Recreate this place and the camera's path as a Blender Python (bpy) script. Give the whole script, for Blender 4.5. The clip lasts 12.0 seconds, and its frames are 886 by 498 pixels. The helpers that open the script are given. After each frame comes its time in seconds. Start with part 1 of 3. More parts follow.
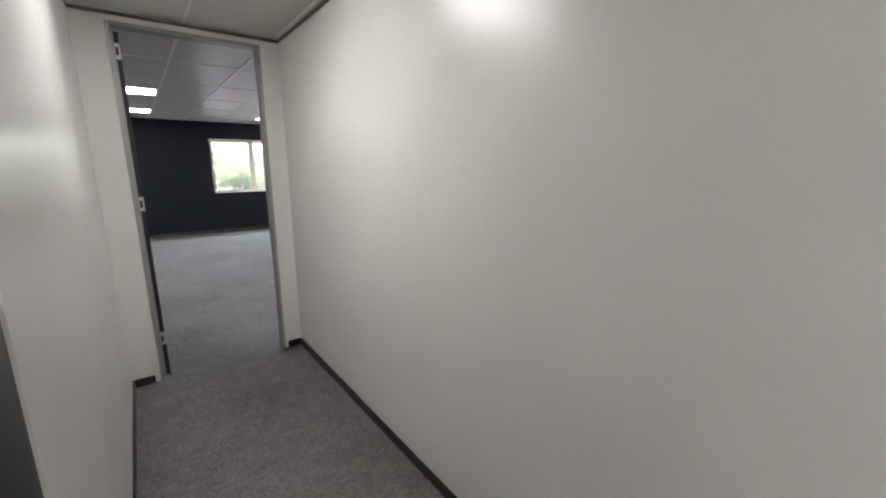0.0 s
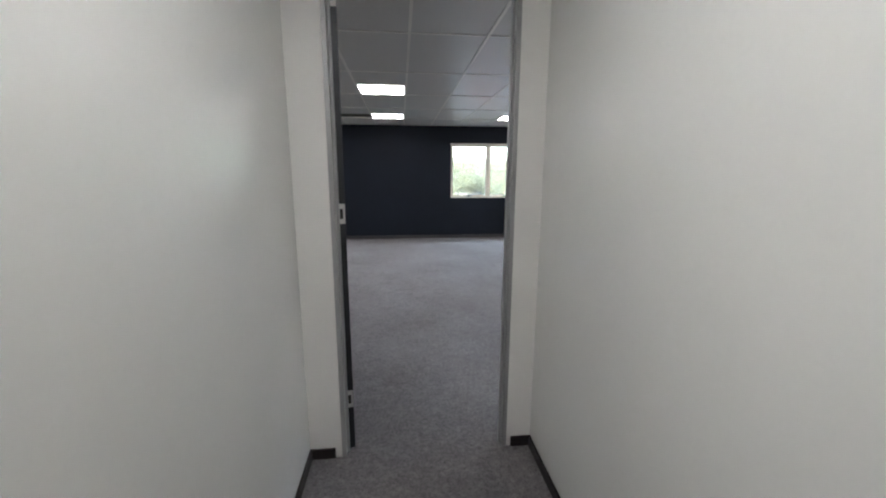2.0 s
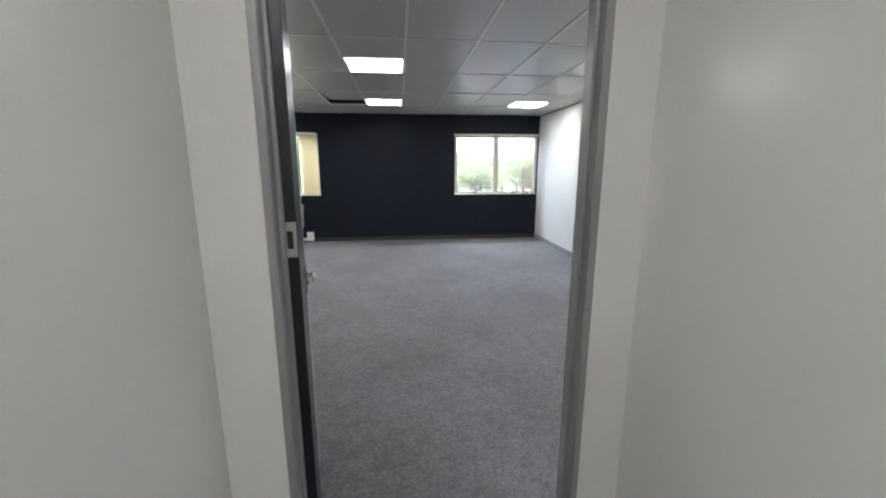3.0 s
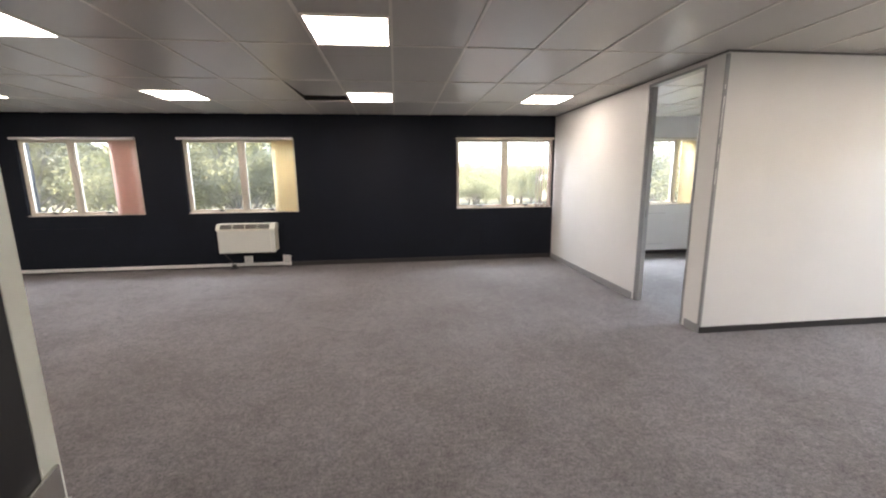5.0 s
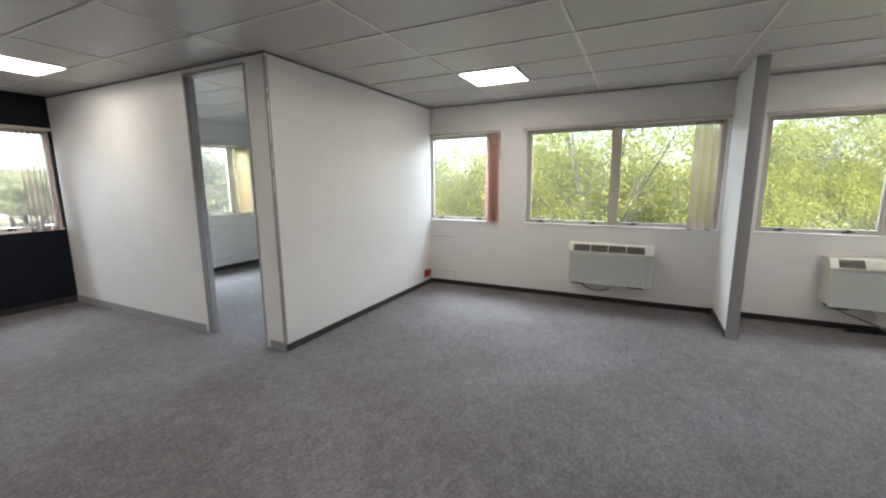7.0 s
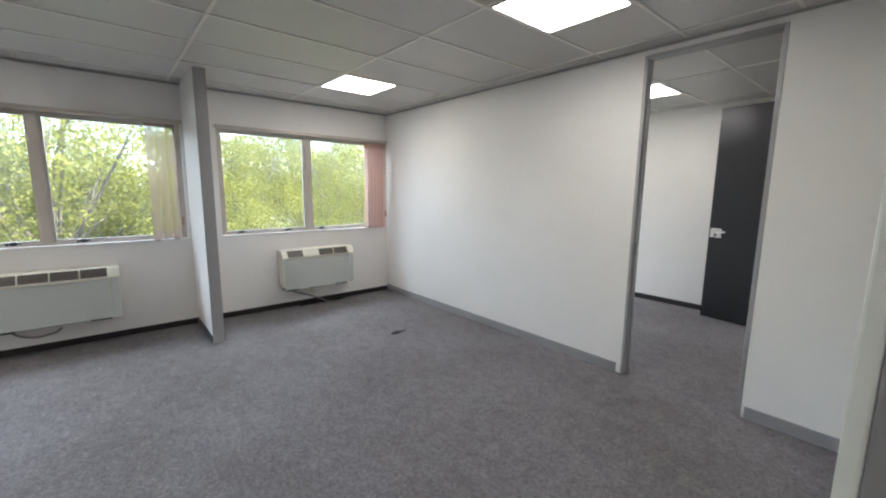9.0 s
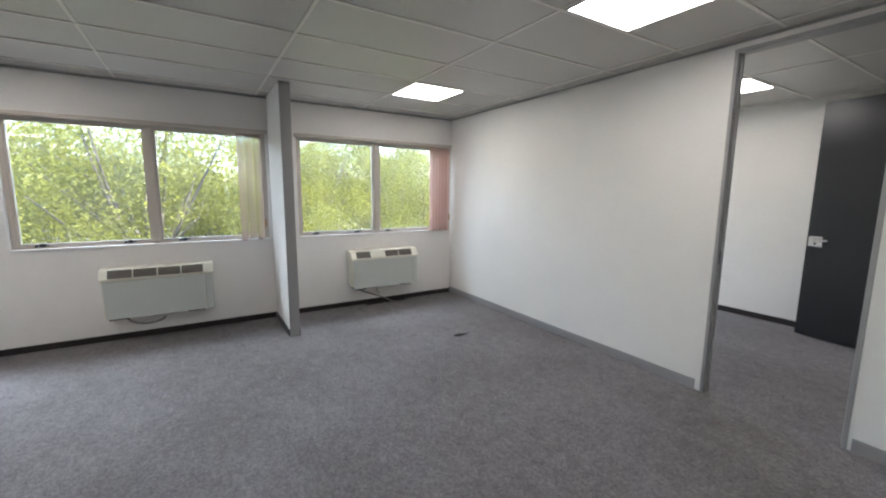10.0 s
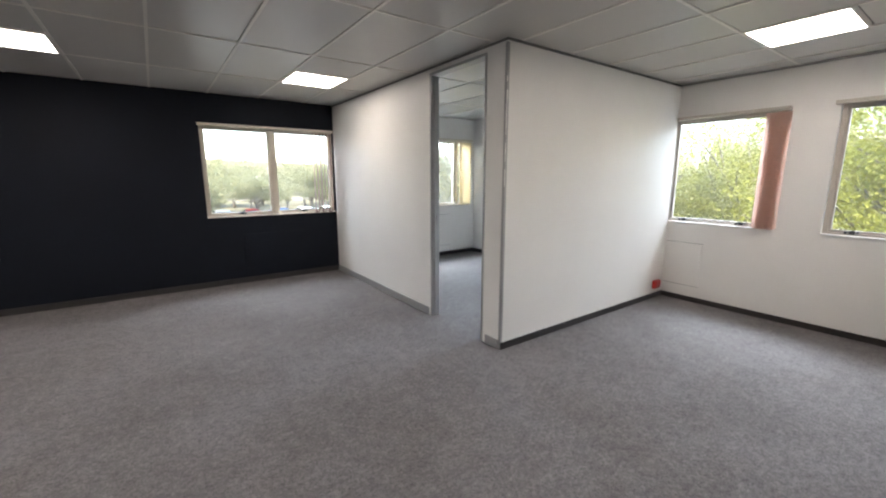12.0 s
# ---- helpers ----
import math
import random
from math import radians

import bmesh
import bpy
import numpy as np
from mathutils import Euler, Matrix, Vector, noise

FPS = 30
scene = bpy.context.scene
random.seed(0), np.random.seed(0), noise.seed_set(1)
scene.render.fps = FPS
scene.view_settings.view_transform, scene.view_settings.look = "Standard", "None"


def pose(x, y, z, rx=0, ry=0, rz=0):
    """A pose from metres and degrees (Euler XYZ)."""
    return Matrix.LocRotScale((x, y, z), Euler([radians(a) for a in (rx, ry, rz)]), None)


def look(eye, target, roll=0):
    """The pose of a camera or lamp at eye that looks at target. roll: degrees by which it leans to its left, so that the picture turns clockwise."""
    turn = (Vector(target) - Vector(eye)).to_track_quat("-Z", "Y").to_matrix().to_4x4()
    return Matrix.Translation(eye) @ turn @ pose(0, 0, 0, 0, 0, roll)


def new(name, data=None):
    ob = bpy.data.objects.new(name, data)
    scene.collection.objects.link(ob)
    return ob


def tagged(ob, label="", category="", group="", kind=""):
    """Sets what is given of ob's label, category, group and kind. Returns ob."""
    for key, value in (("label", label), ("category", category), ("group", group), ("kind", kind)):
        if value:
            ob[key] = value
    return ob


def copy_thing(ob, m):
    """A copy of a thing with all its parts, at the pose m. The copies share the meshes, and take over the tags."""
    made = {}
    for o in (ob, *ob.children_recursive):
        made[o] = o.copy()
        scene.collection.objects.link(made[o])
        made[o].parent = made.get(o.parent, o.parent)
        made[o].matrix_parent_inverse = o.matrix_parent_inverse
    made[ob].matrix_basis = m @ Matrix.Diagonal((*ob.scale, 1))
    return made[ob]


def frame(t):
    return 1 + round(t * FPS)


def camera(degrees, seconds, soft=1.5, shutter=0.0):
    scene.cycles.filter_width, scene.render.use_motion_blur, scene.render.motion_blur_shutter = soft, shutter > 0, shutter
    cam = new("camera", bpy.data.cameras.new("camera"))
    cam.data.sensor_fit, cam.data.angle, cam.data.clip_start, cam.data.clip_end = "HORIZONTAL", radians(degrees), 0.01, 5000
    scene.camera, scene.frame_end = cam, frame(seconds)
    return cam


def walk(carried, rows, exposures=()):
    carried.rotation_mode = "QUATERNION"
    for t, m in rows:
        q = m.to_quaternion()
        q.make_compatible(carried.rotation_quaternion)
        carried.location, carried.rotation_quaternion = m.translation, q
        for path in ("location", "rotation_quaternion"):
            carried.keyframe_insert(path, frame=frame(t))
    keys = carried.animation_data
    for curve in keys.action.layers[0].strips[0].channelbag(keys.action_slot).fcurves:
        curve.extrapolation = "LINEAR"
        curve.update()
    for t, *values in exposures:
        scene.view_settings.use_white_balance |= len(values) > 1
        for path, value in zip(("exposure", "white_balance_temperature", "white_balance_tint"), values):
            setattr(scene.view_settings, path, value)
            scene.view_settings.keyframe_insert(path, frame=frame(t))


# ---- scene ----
cam = camera(96.2, 12.0, soft=2.1)

PATH = [
    (0, (-3.246, -7.006, 1.606), (-2.058, -5.452, 1.189), 0.0),
    (0.5, (-3.116, -6.693, 1.585), (-2.408, -4.868, 1.177), 0.1),
    (1, (-3.011, -6.363, 1.575), (-2.639, -4.441, 1.169), -0.0),
    (1.5, (-3.002, -5.945, 1.548), (-2.742, -4.003, 1.145), 0.0),
    (2, (-2.932, -5.505, 1.539), (-2.727, -3.552, 1.158), 0.2),
    (2.5, (-2.899, -5.056, 1.557), (-2.715, -3.105, 1.16), 0.3),
    (3, (-2.922, -4.609, 1.533), (-2.714, -2.662, 1.125), 0.0),
    (3.2, (-2.905, -4.438, 1.509), (-2.713, -2.487, 1.11), -0.2),
    (4.8, (-2.855, -3.415, 1.506), (-2.656, -1.459, 1.136), -0.7),
    (5, (-2.846, -3.325, 1.509), (-2.624, -1.37, 1.152), -0.6),
    (5.5, (-2.805, -3.094, 1.522), (-2.321, -1.181, 1.191), -0.7),
    (6, (-2.744, -2.881, 1.543), (-1.826, -1.136, 1.211), -0.6),
    (6.5, (-2.616, -2.797, 1.526), (-1.225, -1.4, 1.19), -0.6),
    (7, (-2.421, -2.773, 1.501), (-0.65, -1.903, 1.17), -0.4),
    (7.5, (-2.288, -2.844, 1.491), (-0.334, -2.6, 1.138), -0.6),
    (7.7, (-2.257, -2.924, 1.492), (-0.289, -2.979, 1.138), -0.4),
    (9.3, (-2.201, -2.923, 1.506), (-0.73, -4.246, 1.217), 0.6),
    (9.5, (-2.202, -2.916, 1.51), (-0.72, -4.229, 1.225), 0.6),
    (10, (-2.183, -2.854, 1.511), (-0.5, -3.897, 1.228), 0.5),
    (10.5, (-2.146, -2.693, 1.518), (-0.221, -3.147, 1.222), 0.6),
    (10.8, (-2.133, -2.614, 1.492), (-0.156, -2.539, 1.198), 0.2),
    (11, (-2.154, -2.546, 1.487), (-0.205, -2.205, 1.194), 0.1),
    (11.5, (-2.201, -2.47, 1.495), (-0.549, -1.39, 1.171), 0.1),
    (12, (-2.321, -2.376, 1.506), (-1.174, -0.778, 1.144), -0.0),
]
walk(cam, [(t, look(eye, target, roll)) for t, eye, target, roll in PATH],
     exposures=[(0, 3.45, 6050, 10), (0.5, 3.6, 6100, 11), (1, 3.35, 5950, 10), (1.6, 3.3, 5850, 9), (2.4, 3.3, 5800, 8), (3, 3.4, 5850, 8), (5, 3.28, 6950, 17), (6.0, 3.0, 6900, 15), (6.5, 2.9, 6800, 13), (7.5, 2.7, 6250, 10), (9.5, 2.9, 6150, 11), (10.5, 2.6, 6200, 11), (11, 2.55, 6200, 11), (12, 2.9, 6600, 13)])

# ---- world, sun, exposure ----
SUN_ELEV, SUN_AZ = 46.0, 248.0          # degrees; azimuth clockwise from +y
world = bpy.data.worlds.new("world")
scene.world = world
world.use_nodes = True
wn = world.node_tree
sky = wn.nodes.new("ShaderNodeTexSky")
sky.sky_type, sky.sun_disc = "NISHITA", False
sky.sun_elevation, sky.sun_rotation = radians(SUN_ELEV), radians(SUN_AZ)
wn.links.new(sky.outputs[0], wn.nodes["Background"].inputs[0])
wn.nodes["Background"].inputs[1].default_value = 0.15
sun = new("sun", bpy.data.lights.new("sun", "SUN"))
sun.data.energy, sun.data.angle, sun.data.color = 2.9, radians(0.5), (1.0, 0.95, 0.87)
_e, _a = radians(SUN_ELEV), radians(SUN_AZ)
sun.matrix_world = look((math.sin(_a) * math.cos(_e) * 50, math.cos(_a) * math.cos(_e) * 50, math.sin(_e) * 50), (0, 0, 0))
PANEL_POWER = 2.65

# ---- plan (metres) ----
H = 2.55                                 # ceiling
D, R, S = 3.764, 2.835, -6.084           # north wall, east wall, south partition
WEST, SOUTH = -9.6, -9.6
EY0, EY1 = -3.53, -3.43                  # entrance partition
CX0, CX1 = -3.445, -2.22                 # passage between these faces
Z0, Z1 = 0.945, 2.165                    # window openings
GX0, GXP, GY0, GYP = -2.85, 0.60, 0.152, 0.608


# ---- materials ----
def nodes_of(name):
    m = bpy.data.materials.new(name)
    m.use_nodes = True
    nt = m.node_tree
    return m, nt, nt.nodes["Principled BSDF"]


def coords(nt, scale=(1, 1, 1)):
    tc, mp = nt.nodes.new("ShaderNodeTexCoord"), nt.nodes.new("ShaderNodeMapping")
    mp.inputs["Scale"].default_value = scale
    nt.links.new(tc.outputs["Object"], mp.inputs[0])
    return mp.outputs[0]


def noise_tex(nt, vec, scale, detail=3.0, rough=0.55):
    n = nt.nodes.new("ShaderNodeTexNoise")
    n.inputs["Scale"].default_value, n.inputs["Detail"].default_value, n.inputs["Roughness"].default_value = scale, detail, rough
    nt.links.new(vec, n.inputs["Vector"])
    return n.outputs["Fac"]


def ramp(nt, fac, *stops):
    r = nt.nodes.new("ShaderNodeValToRGB")
    r.color_ramp.elements[0].position, r.color_ramp.elements[0].color = stops[0][0], (*stops[0][1], 1)
    r.color_ramp.elements[1].position, r.color_ramp.elements[1].color = stops[-1][0], (*stops[-1][1], 1)
    for p, c in stops[1:-1]:
        r.color_ramp.elements.new(p).color = (*c, 1)
    nt.links.new(fac, r.inputs[0])
    return r.outputs[0]


def mix(nt, fac, a, b, mode="MIX"):
    n = nt.nodes.new("ShaderNodeMix")
    n.data_type, n.blend_type = "RGBA", mode
    for sock, v in ((n.inputs[0], fac), (n.inputs[6], a), (n.inputs[7], b)):
        if isinstance(v, (int, float)):
            sock.default_value = v
        elif isinstance(v, tuple):
            sock.default_value = (*v, 1)
        else:
            nt.links.new(v, sock)
    return n.outputs[2]


def bump(nt, bs, height, strength, dist=0.002):
    b = nt.nodes.new("ShaderNodeBump")
    b.inputs["Strength"].default_value, b.inputs["Distance"].default_value = strength, dist
    nt.links.new(height, b.inputs["Height"])
    nt.links.new(b.outputs[0], bs.inputs["Normal"])


def surface(name, color, rough=0.5, metal=0.0, vary=0.08, grain=60, relief=0.1, blotch=1.5, rvar=0.08):
    """A painted, moulded or metal surface with large and fine variation."""
    m, nt, bs = nodes_of(name)
    v = coords(nt)
    big, fine = noise_tex(nt, v, blotch, 3), noise_tex(nt, v, grain, 4)
    dark = tuple(c * (1 - vary) for c in color)
    light = tuple(min(1, c * (1 + vary * 0.6)) for c in color)
    base = ramp(nt, big, (0.3, dark), (0.7, light))
    base = mix(nt, 0.25, base, ramp(nt, fine, (0.3, dark), (0.75, light)))
    nt.links.new(base, bs.inputs["Base Color"])
    rr = nt.nodes.new("ShaderNodeMapRange")
    rr.inputs[3].default_value, rr.inputs[4].default_value = max(0.02, rough - rvar), min(1, rough + rvar)
    nt.links.new(big, rr.inputs[0])
    nt.links.new(rr.outputs[0], bs.inputs["Roughness"])
    bs.inputs["Metallic"].default_value = metal
    if relief:
        bump(nt, bs, fine, relief)
    return m


def carpet_material(name, tint):
    m, nt, bs = nodes_of(name)
    v = coords(nt)
    tuft, clump, wear = noise_tex(nt, v, 140, 3, 0.7), noise_tex(nt, v, 40, 6, 0.82), noise_tex(nt, v, 1.1, 4, 0.65)
    c = ramp(nt, clump, (0.34, tuple(x * 0.48 for x in tint)), (0.5, tint), (0.66, tuple(x * 1.7 for x in tint)))
    c = mix(nt, 0.35, c, ramp(nt, tuft, (0.35, tuple(x * 0.35 for x in tint)), (0.65, tuple(x * 1.9 for x in tint))))
    c = mix(nt, 1.0, c, ramp(nt, wear, (0.32, (0.80, 0.78, 0.76)), (0.68, (1.06, 1.06, 1.06))), "MULTIPLY")
    tread = noise_tex(nt, v, 11, 5, 0.7)
    c = mix(nt, 1.0, c, ramp(nt, tread, (0.34, (0.84, 0.84, 0.85)), (0.66, (1.12, 1.12, 1.11))), "MULTIPLY")
    flecks = noise_tex(nt, v, 85, 2, 0.5)
    c = mix(nt, ramp(nt, flecks, (0.62, (0, 0, 0)), (0.68, (0.55, 0.55, 0.55))), c, tuple(x * 0.25 for x in tint))
    nt.links.new(c, bs.inputs["Base Color"])
    bs.inputs["Roughness"].default_value = 0.95
    bs.inputs["Specular IOR Level"].default_value = 0.15
    bump(nt, bs, mix(nt, 0.5, tuft, clump), 0.7, 0.006)
    return m


def leaf_material(name, dark, light):
    m, nt, bs = nodes_of(name)
    geo = nt.nodes.new("ShaderNodeNewGeometry")
    v = coords(nt)
    masses = ramp(nt, noise_tex(nt, v, 0.8, 3), (0.38, dark), (0.62, light))
    c = ramp(nt, geo.outputs["Random Per Island"], (0.0, tuple(x * 0.7 for x in dark)), (0.6, light), (1.0, tuple(min(1, x * 1.35) for x in light)))
    c = mix(nt, 0.55, c, masses)
    tr, ms = nt.nodes.new("ShaderNodeBsdfTranslucent"), nt.nodes.new("ShaderNodeMixShader")
    nt.links.new(c, bs.inputs["Base Color"])
    nt.links.new(c, tr.inputs["Color"])
    bs.inputs["Roughness"].default_value = 0.6
    bs.inputs["Specular IOR Level"].default_value = 0.2
    ms.inputs[0].default_value = 0.5
    nt.links.new(bs.outputs[0], ms.inputs[1])
    nt.links.new(tr.outputs[0], ms.inputs[2])
    nt.links.new(ms.outputs[0], nt.nodes["Material Output"].inputs[0])
    return m


def fabric(name, color, thin=0.3, open_weave=0.0):
    m, nt, bs = nodes_of(name)
    v = coords(nt, (1, 1, 0.25))
    weave = noise_tex(nt, v, 240, 2)
    c = ramp(nt, weave, (0.3, tuple(x * 0.85 for x in color)), (0.7, color))
    tr, ms = nt.nodes.new("ShaderNodeBsdfTranslucent"), nt.nodes.new("ShaderNodeMixShader")
    nt.links.new(c, bs.inputs["Base Color"])
    nt.links.new(c, tr.inputs["Color"])
    bs.inputs["Roughness"].default_value = 0.85
    ms.inputs[0].default_value = thin
    nt.links.new(bs.outputs[0], ms.inputs[1])
    nt.links.new(tr.outputs[0], ms.inputs[2])
    nt.links.new(ms.outputs[0], nt.nodes["Material Output"].inputs[0])
    bump(nt, bs, weave, 0.2)
    if open_weave:
        tp, mo = nt.nodes.new("ShaderNodeBsdfTransparent"), nt.nodes.new("ShaderNodeMixShader")
        mo.inputs[0].default_value = open_weave
        nt.links.new(ms.outputs[0], mo.inputs[1])
        nt.links.new(tp.outputs[0], mo.inputs[2])
        nt.links.new(mo.outputs[0], nt.nodes["Material Output"].inputs[0])
    return m


def glass_material(name, tint=(1, 1, 1)):
    m, nt, bs = nodes_of(name)
    tp, gl, ms, lw = (nt.nodes.new(k) for k in ("ShaderNodeBsdfTransparent", "ShaderNodeBsdfGlossy", "ShaderNodeMixShader", "ShaderNodeFresnel"))
    tp.inputs[0].default_value = (*tint, 1)
    gl.inputs["Roughness"].default_value = 0.02
    lw.inputs[0].default_value = 1.45
    nt.links.new(lw.outputs[0], ms.inputs[0])
    nt.links.new(tp.outputs[0], ms.inputs[1])
    nt.links.new(gl.outputs[0], ms.inputs[2])
    # Uneven pale film mixed in as haze that veils the view outside.
    film, hazy = nt.nodes.new("ShaderNodeBsdfTranslucent"), nt.nodes.new("ShaderNodeMixShader")
    film.inputs["Color"].default_value = (0.85, 0.85, 0.82, 1)
    haze = nt.nodes.new("ShaderNodeMapRange")
    haze.inputs[1].default_value, haze.inputs[2].default_value = 0.3, 0.7
    haze.inputs[3].default_value, haze.inputs[4].default_value = 0.008, 0.022
    nt.links.new(noise_tex(nt, coords(nt), 2.5, 4), haze.inputs[0])
    nt.links.new(haze.outputs[0], hazy.inputs[0])
    nt.links.new(ms.outputs[0], hazy.inputs[1])
    nt.links.new(film.outputs[0], hazy.inputs[2])
    nt.links.new(hazy.outputs[0], nt.nodes["Material Output"].inputs[0])
    return m


def glow(name, color, power):
    m, nt, bs = nodes_of(name)
    bs.inputs["Base Color"].default_value = (0.8, 0.8, 0.8, 1)
    bs.inputs["Emission Color"].default_value = (*color, 1)
    bs.inputs["Emission Strength"].default_value = power
    return m


WHITE = surface("white_partition_vinyl", (0.78, 0.765, 0.73), 0.46, vary=0.04, grain=180, relief=0.06, rvar=0.05)
GLOSS_WHITE = surface("glossy_white_passage_vinyl", (0.78, 0.77, 0.735), 0.245, vary=0.04, grain=40, relief=0.04, rvar=0.012)
GLOSS_WHITE.node_tree.nodes["Principled BSDF"].inputs["Specular IOR Level"].default_value = 0.62
PLASTER = surface("white_wall_plaster", (0.76, 0.74, 0.71), 0.6, vary=0.05, grain=90, relief=0.22)
NAVY = surface("navy_black_wall_paint", (0.0072, 0.0098, 0.0165), 0.6, vary=0.25, grain=120, relief=0.15)
NAVY_SKIRT = surface("charcoal_skirting", (0.03, 0.028, 0.028), 0.5, vary=0.2)
BLACK_SKIRT = surface("black_skirting", (0.018, 0.014, 0.014), 0.45, vary=0.2)
ALU = surface("grey_aluminium", (0.36, 0.355, 0.35), 0.42, 0.35, vary=0.08, grain=200, relief=0.03)
DARK_ALU = surface("dark_trim_and_shadow_line", (0.16, 0.155, 0.15), 0.45, 0.3, vary=0.1)
LIP = surface("pale_door_edge", (0.84, 0.86, 0.80), 0.4, vary=0.05)
NAVY.node_tree.nodes["Principled BSDF"].inputs["Specular IOR Level"].default_value = 0.2
DOOR = surface("charcoal_door_laminate", (0.014, 0.015, 0.018), 0.33, vary=0.15, grain=140, relief=0.05, rvar=0.03)
STEEL = surface("brushed_steel", (0.62, 0.61, 0.58), 0.28, 0.9, vary=0.08, grain=200)
TILE = surface("ceiling_tile_board", (0.57, 0.55, 0.515), 0.34, vary=0.04, grain=110, relief=0.12, blotch=0.8, rvar=0.04)
TBAR = surface("ceiling_grid_bar", (0.80, 0.77, 0.71), 0.36, vary=0.05, rvar=0.03)
VOID = surface("ceiling_void_board", (0.10, 0.095, 0.09), 0.9, vary=0.2)
VOID_BLACK = surface("black_rubber_backing", (0.006, 0.006, 0.006), 0.95, vary=0.2)
CARPET = carpet_material("grey_carpet", (0.172, 0.162, 0.161))
CREAM = surface("cream_window_frame", (0.62, 0.56, 0.46), 0.45, vary=0.06)
GREYFRAME = surface("taupe_window_frame", (0.50, 0.45, 0.385), 0.45, vary=0.08)
BLACKMETAL = surface("black_metal", (0.02, 0.02, 0.02), 0.4, vary=0.2)
UNIT_BODY = surface("ivory_plastic", (0.66, 0.63, 0.52), 0.45, vary=0.05)
UNIT_FACE = surface("grey_green_panel", (0.50, 0.525, 0.49), 0.42, vary=0.05)
UNIT_FACE_PALE = surface("pale_grey_panel", (0.60, 0.61, 0.56), 0.42, vary=0.05)
GRILLE = surface("brown_grille", (0.085, 0.072, 0.058), 0.55, vary=0.2)
GRILLE_BAR = surface("tan_grille_bar", (0.14, 0.12, 0.095), 0.55, vary=0.1)
PINK = fabric("pink_blind_fabric", (0.72, 0.53, 0.45), 0.6)
BEIGE = fabric("cream_blind_fabric", (0.80, 0.69, 0.46), 0.6)
SHEER = fabric("pale_blind_fabric", (0.50, 0.36, 0.33), 0.22, 0.42)
PLASTIC = surface("white_plastic", (0.75, 0.74, 0.71), 0.35, vary=0.04)
RED = surface("red_plastic", (0.45, 0.015, 0.012), 0.35, vary=0.1)
CABLE = surface("grey_cable", (0.22, 0.21, 0.20), 0.5, vary=0.1)
BLACKCABLE = surface("black_cable", (0.015, 0.015, 0.016), 0.5, vary=0.1)
GLASS = glass_material("window_glass", (0.97, 0.99, 0.97))
# Weaker glow for the unseen panels added over the passage.
PANEL_DIM = glow("added_weak_panel_diffuser", (1.0, 0.93, 0.86), PANEL_POWER * 0.58)
PANEL = glow("led_panel_diffuser", (1.0, 0.93, 0.86), PANEL_POWER)
ASPHALT = surface("asphalt", (0.11, 0.105, 0.10), 0.9, vary=0.3, grain=30, relief=0.3, blotch=0.15)
GRASS = surface("dry_grass", (0.17, 0.15, 0.085), 0.95, vary=0.35, grain=12, relief=0.4, blotch=0.2)
BARK = surface("grey_bark", (0.15, 0.125, 0.10), 0.9, vary=0.4, grain=25, relief=0.8, blotch=3)
LEAF_A = leaf_material("yellow_green_leaves", (0.13, 0.15, 0.028), (0.31, 0.305, 0.06))
LEAF_B = leaf_material("olive_leaves", (0.13, 0.14, 0.055), (0.25, 0.24, 0.12))
# Leaf colours paled so the distance haze sits in the material.
LEAF_C = leaf_material("far_leaves_haze_tint", (0.20, 0.205, 0.10), (0.33, 0.32, 0.18))
ROOFTILE = surface("grey_roof_sheet", (0.42, 0.41, 0.40), 0.6, vary=0.1)
BRICKWALL = surface("pale_rendered_wall", (0.55, 0.50, 0.44), 0.8, vary=0.1)
CARGLASS = surface("dark_car_glass", (0.02, 0.025, 0.03), 0.08, vary=0.1, relief=0)
TYRE = surface("tyre_rubber", (0.02, 0.02, 0.02), 0.8, vary=0.2)


# ---- building helpers ----
def box(bm, x0, y0, z0, x1, y1, z1):
    v = [bm.verts.new((x, y, z)) for x in (min(x0, x1), max(x0, x1)) for y in (min(y0, y1), max(y0, y1)) for z in (min(z0, z1), max(z0, z1))]
    for f in ((0, 1, 3, 2), (4, 6, 7, 5), (0, 4, 5, 1), (2, 3, 7, 6), (0, 2, 6, 4), (1, 5, 7, 3)):
        bm.faces.new([v[i] for i in f])
    return bm


def boxes(*rows, bevel=0.0):
    bm = bmesh.new()
    for r in rows:
        box(bm, *r)
    if bevel:
        bmesh.ops.bevel(bm, geom=list(bm.edges), offset=bevel, segments=2, affect="EDGES", profile=0.6)
    return bm


def tube(points, r, sides=8):
    bm, rings = bmesh.new(), []
    pts = [Vector(p) for p in points]
    for i, p in enumerate(pts):
        d = (pts[min(i + 1, len(pts) - 1)] - pts[max(i - 1, 0)]).normalized()
        a = d.orthogonal().normalized() if i == 0 else (rings[-1][1] - d * rings[-1][1].dot(d)).normalized()
        b = d.cross(a)
        rr = r[i] if isinstance(r, (list, tuple)) else r
        rings.append(([bm.verts.new(p + (a * math.cos(k * math.tau / sides) + b * math.sin(k * math.tau / sides)) * rr) for k in range(sides)], a))
    for (q, _), (w, _) in zip(rings, rings[1:]):
        for k in range(sides):
            bm.faces.new((q[k], q[(k + 1) % sides], w[(k + 1) % sides], w[k]))
    bm.faces.new(rings[0][0][::-1])
    bm.faces.new(rings[-1][0])
    return bm


def mesh_of(name, bm, material, smooth=False):
    bmesh.ops.recalc_face_normals(bm, faces=list(bm.faces))
    me = bpy.data.meshes.new(name)
    bm.to_mesh(me)
    bm.free()
    me.materials.append(material)
    if smooth:
        for p in me.polygons:
            p.use_smooth = True
    return me


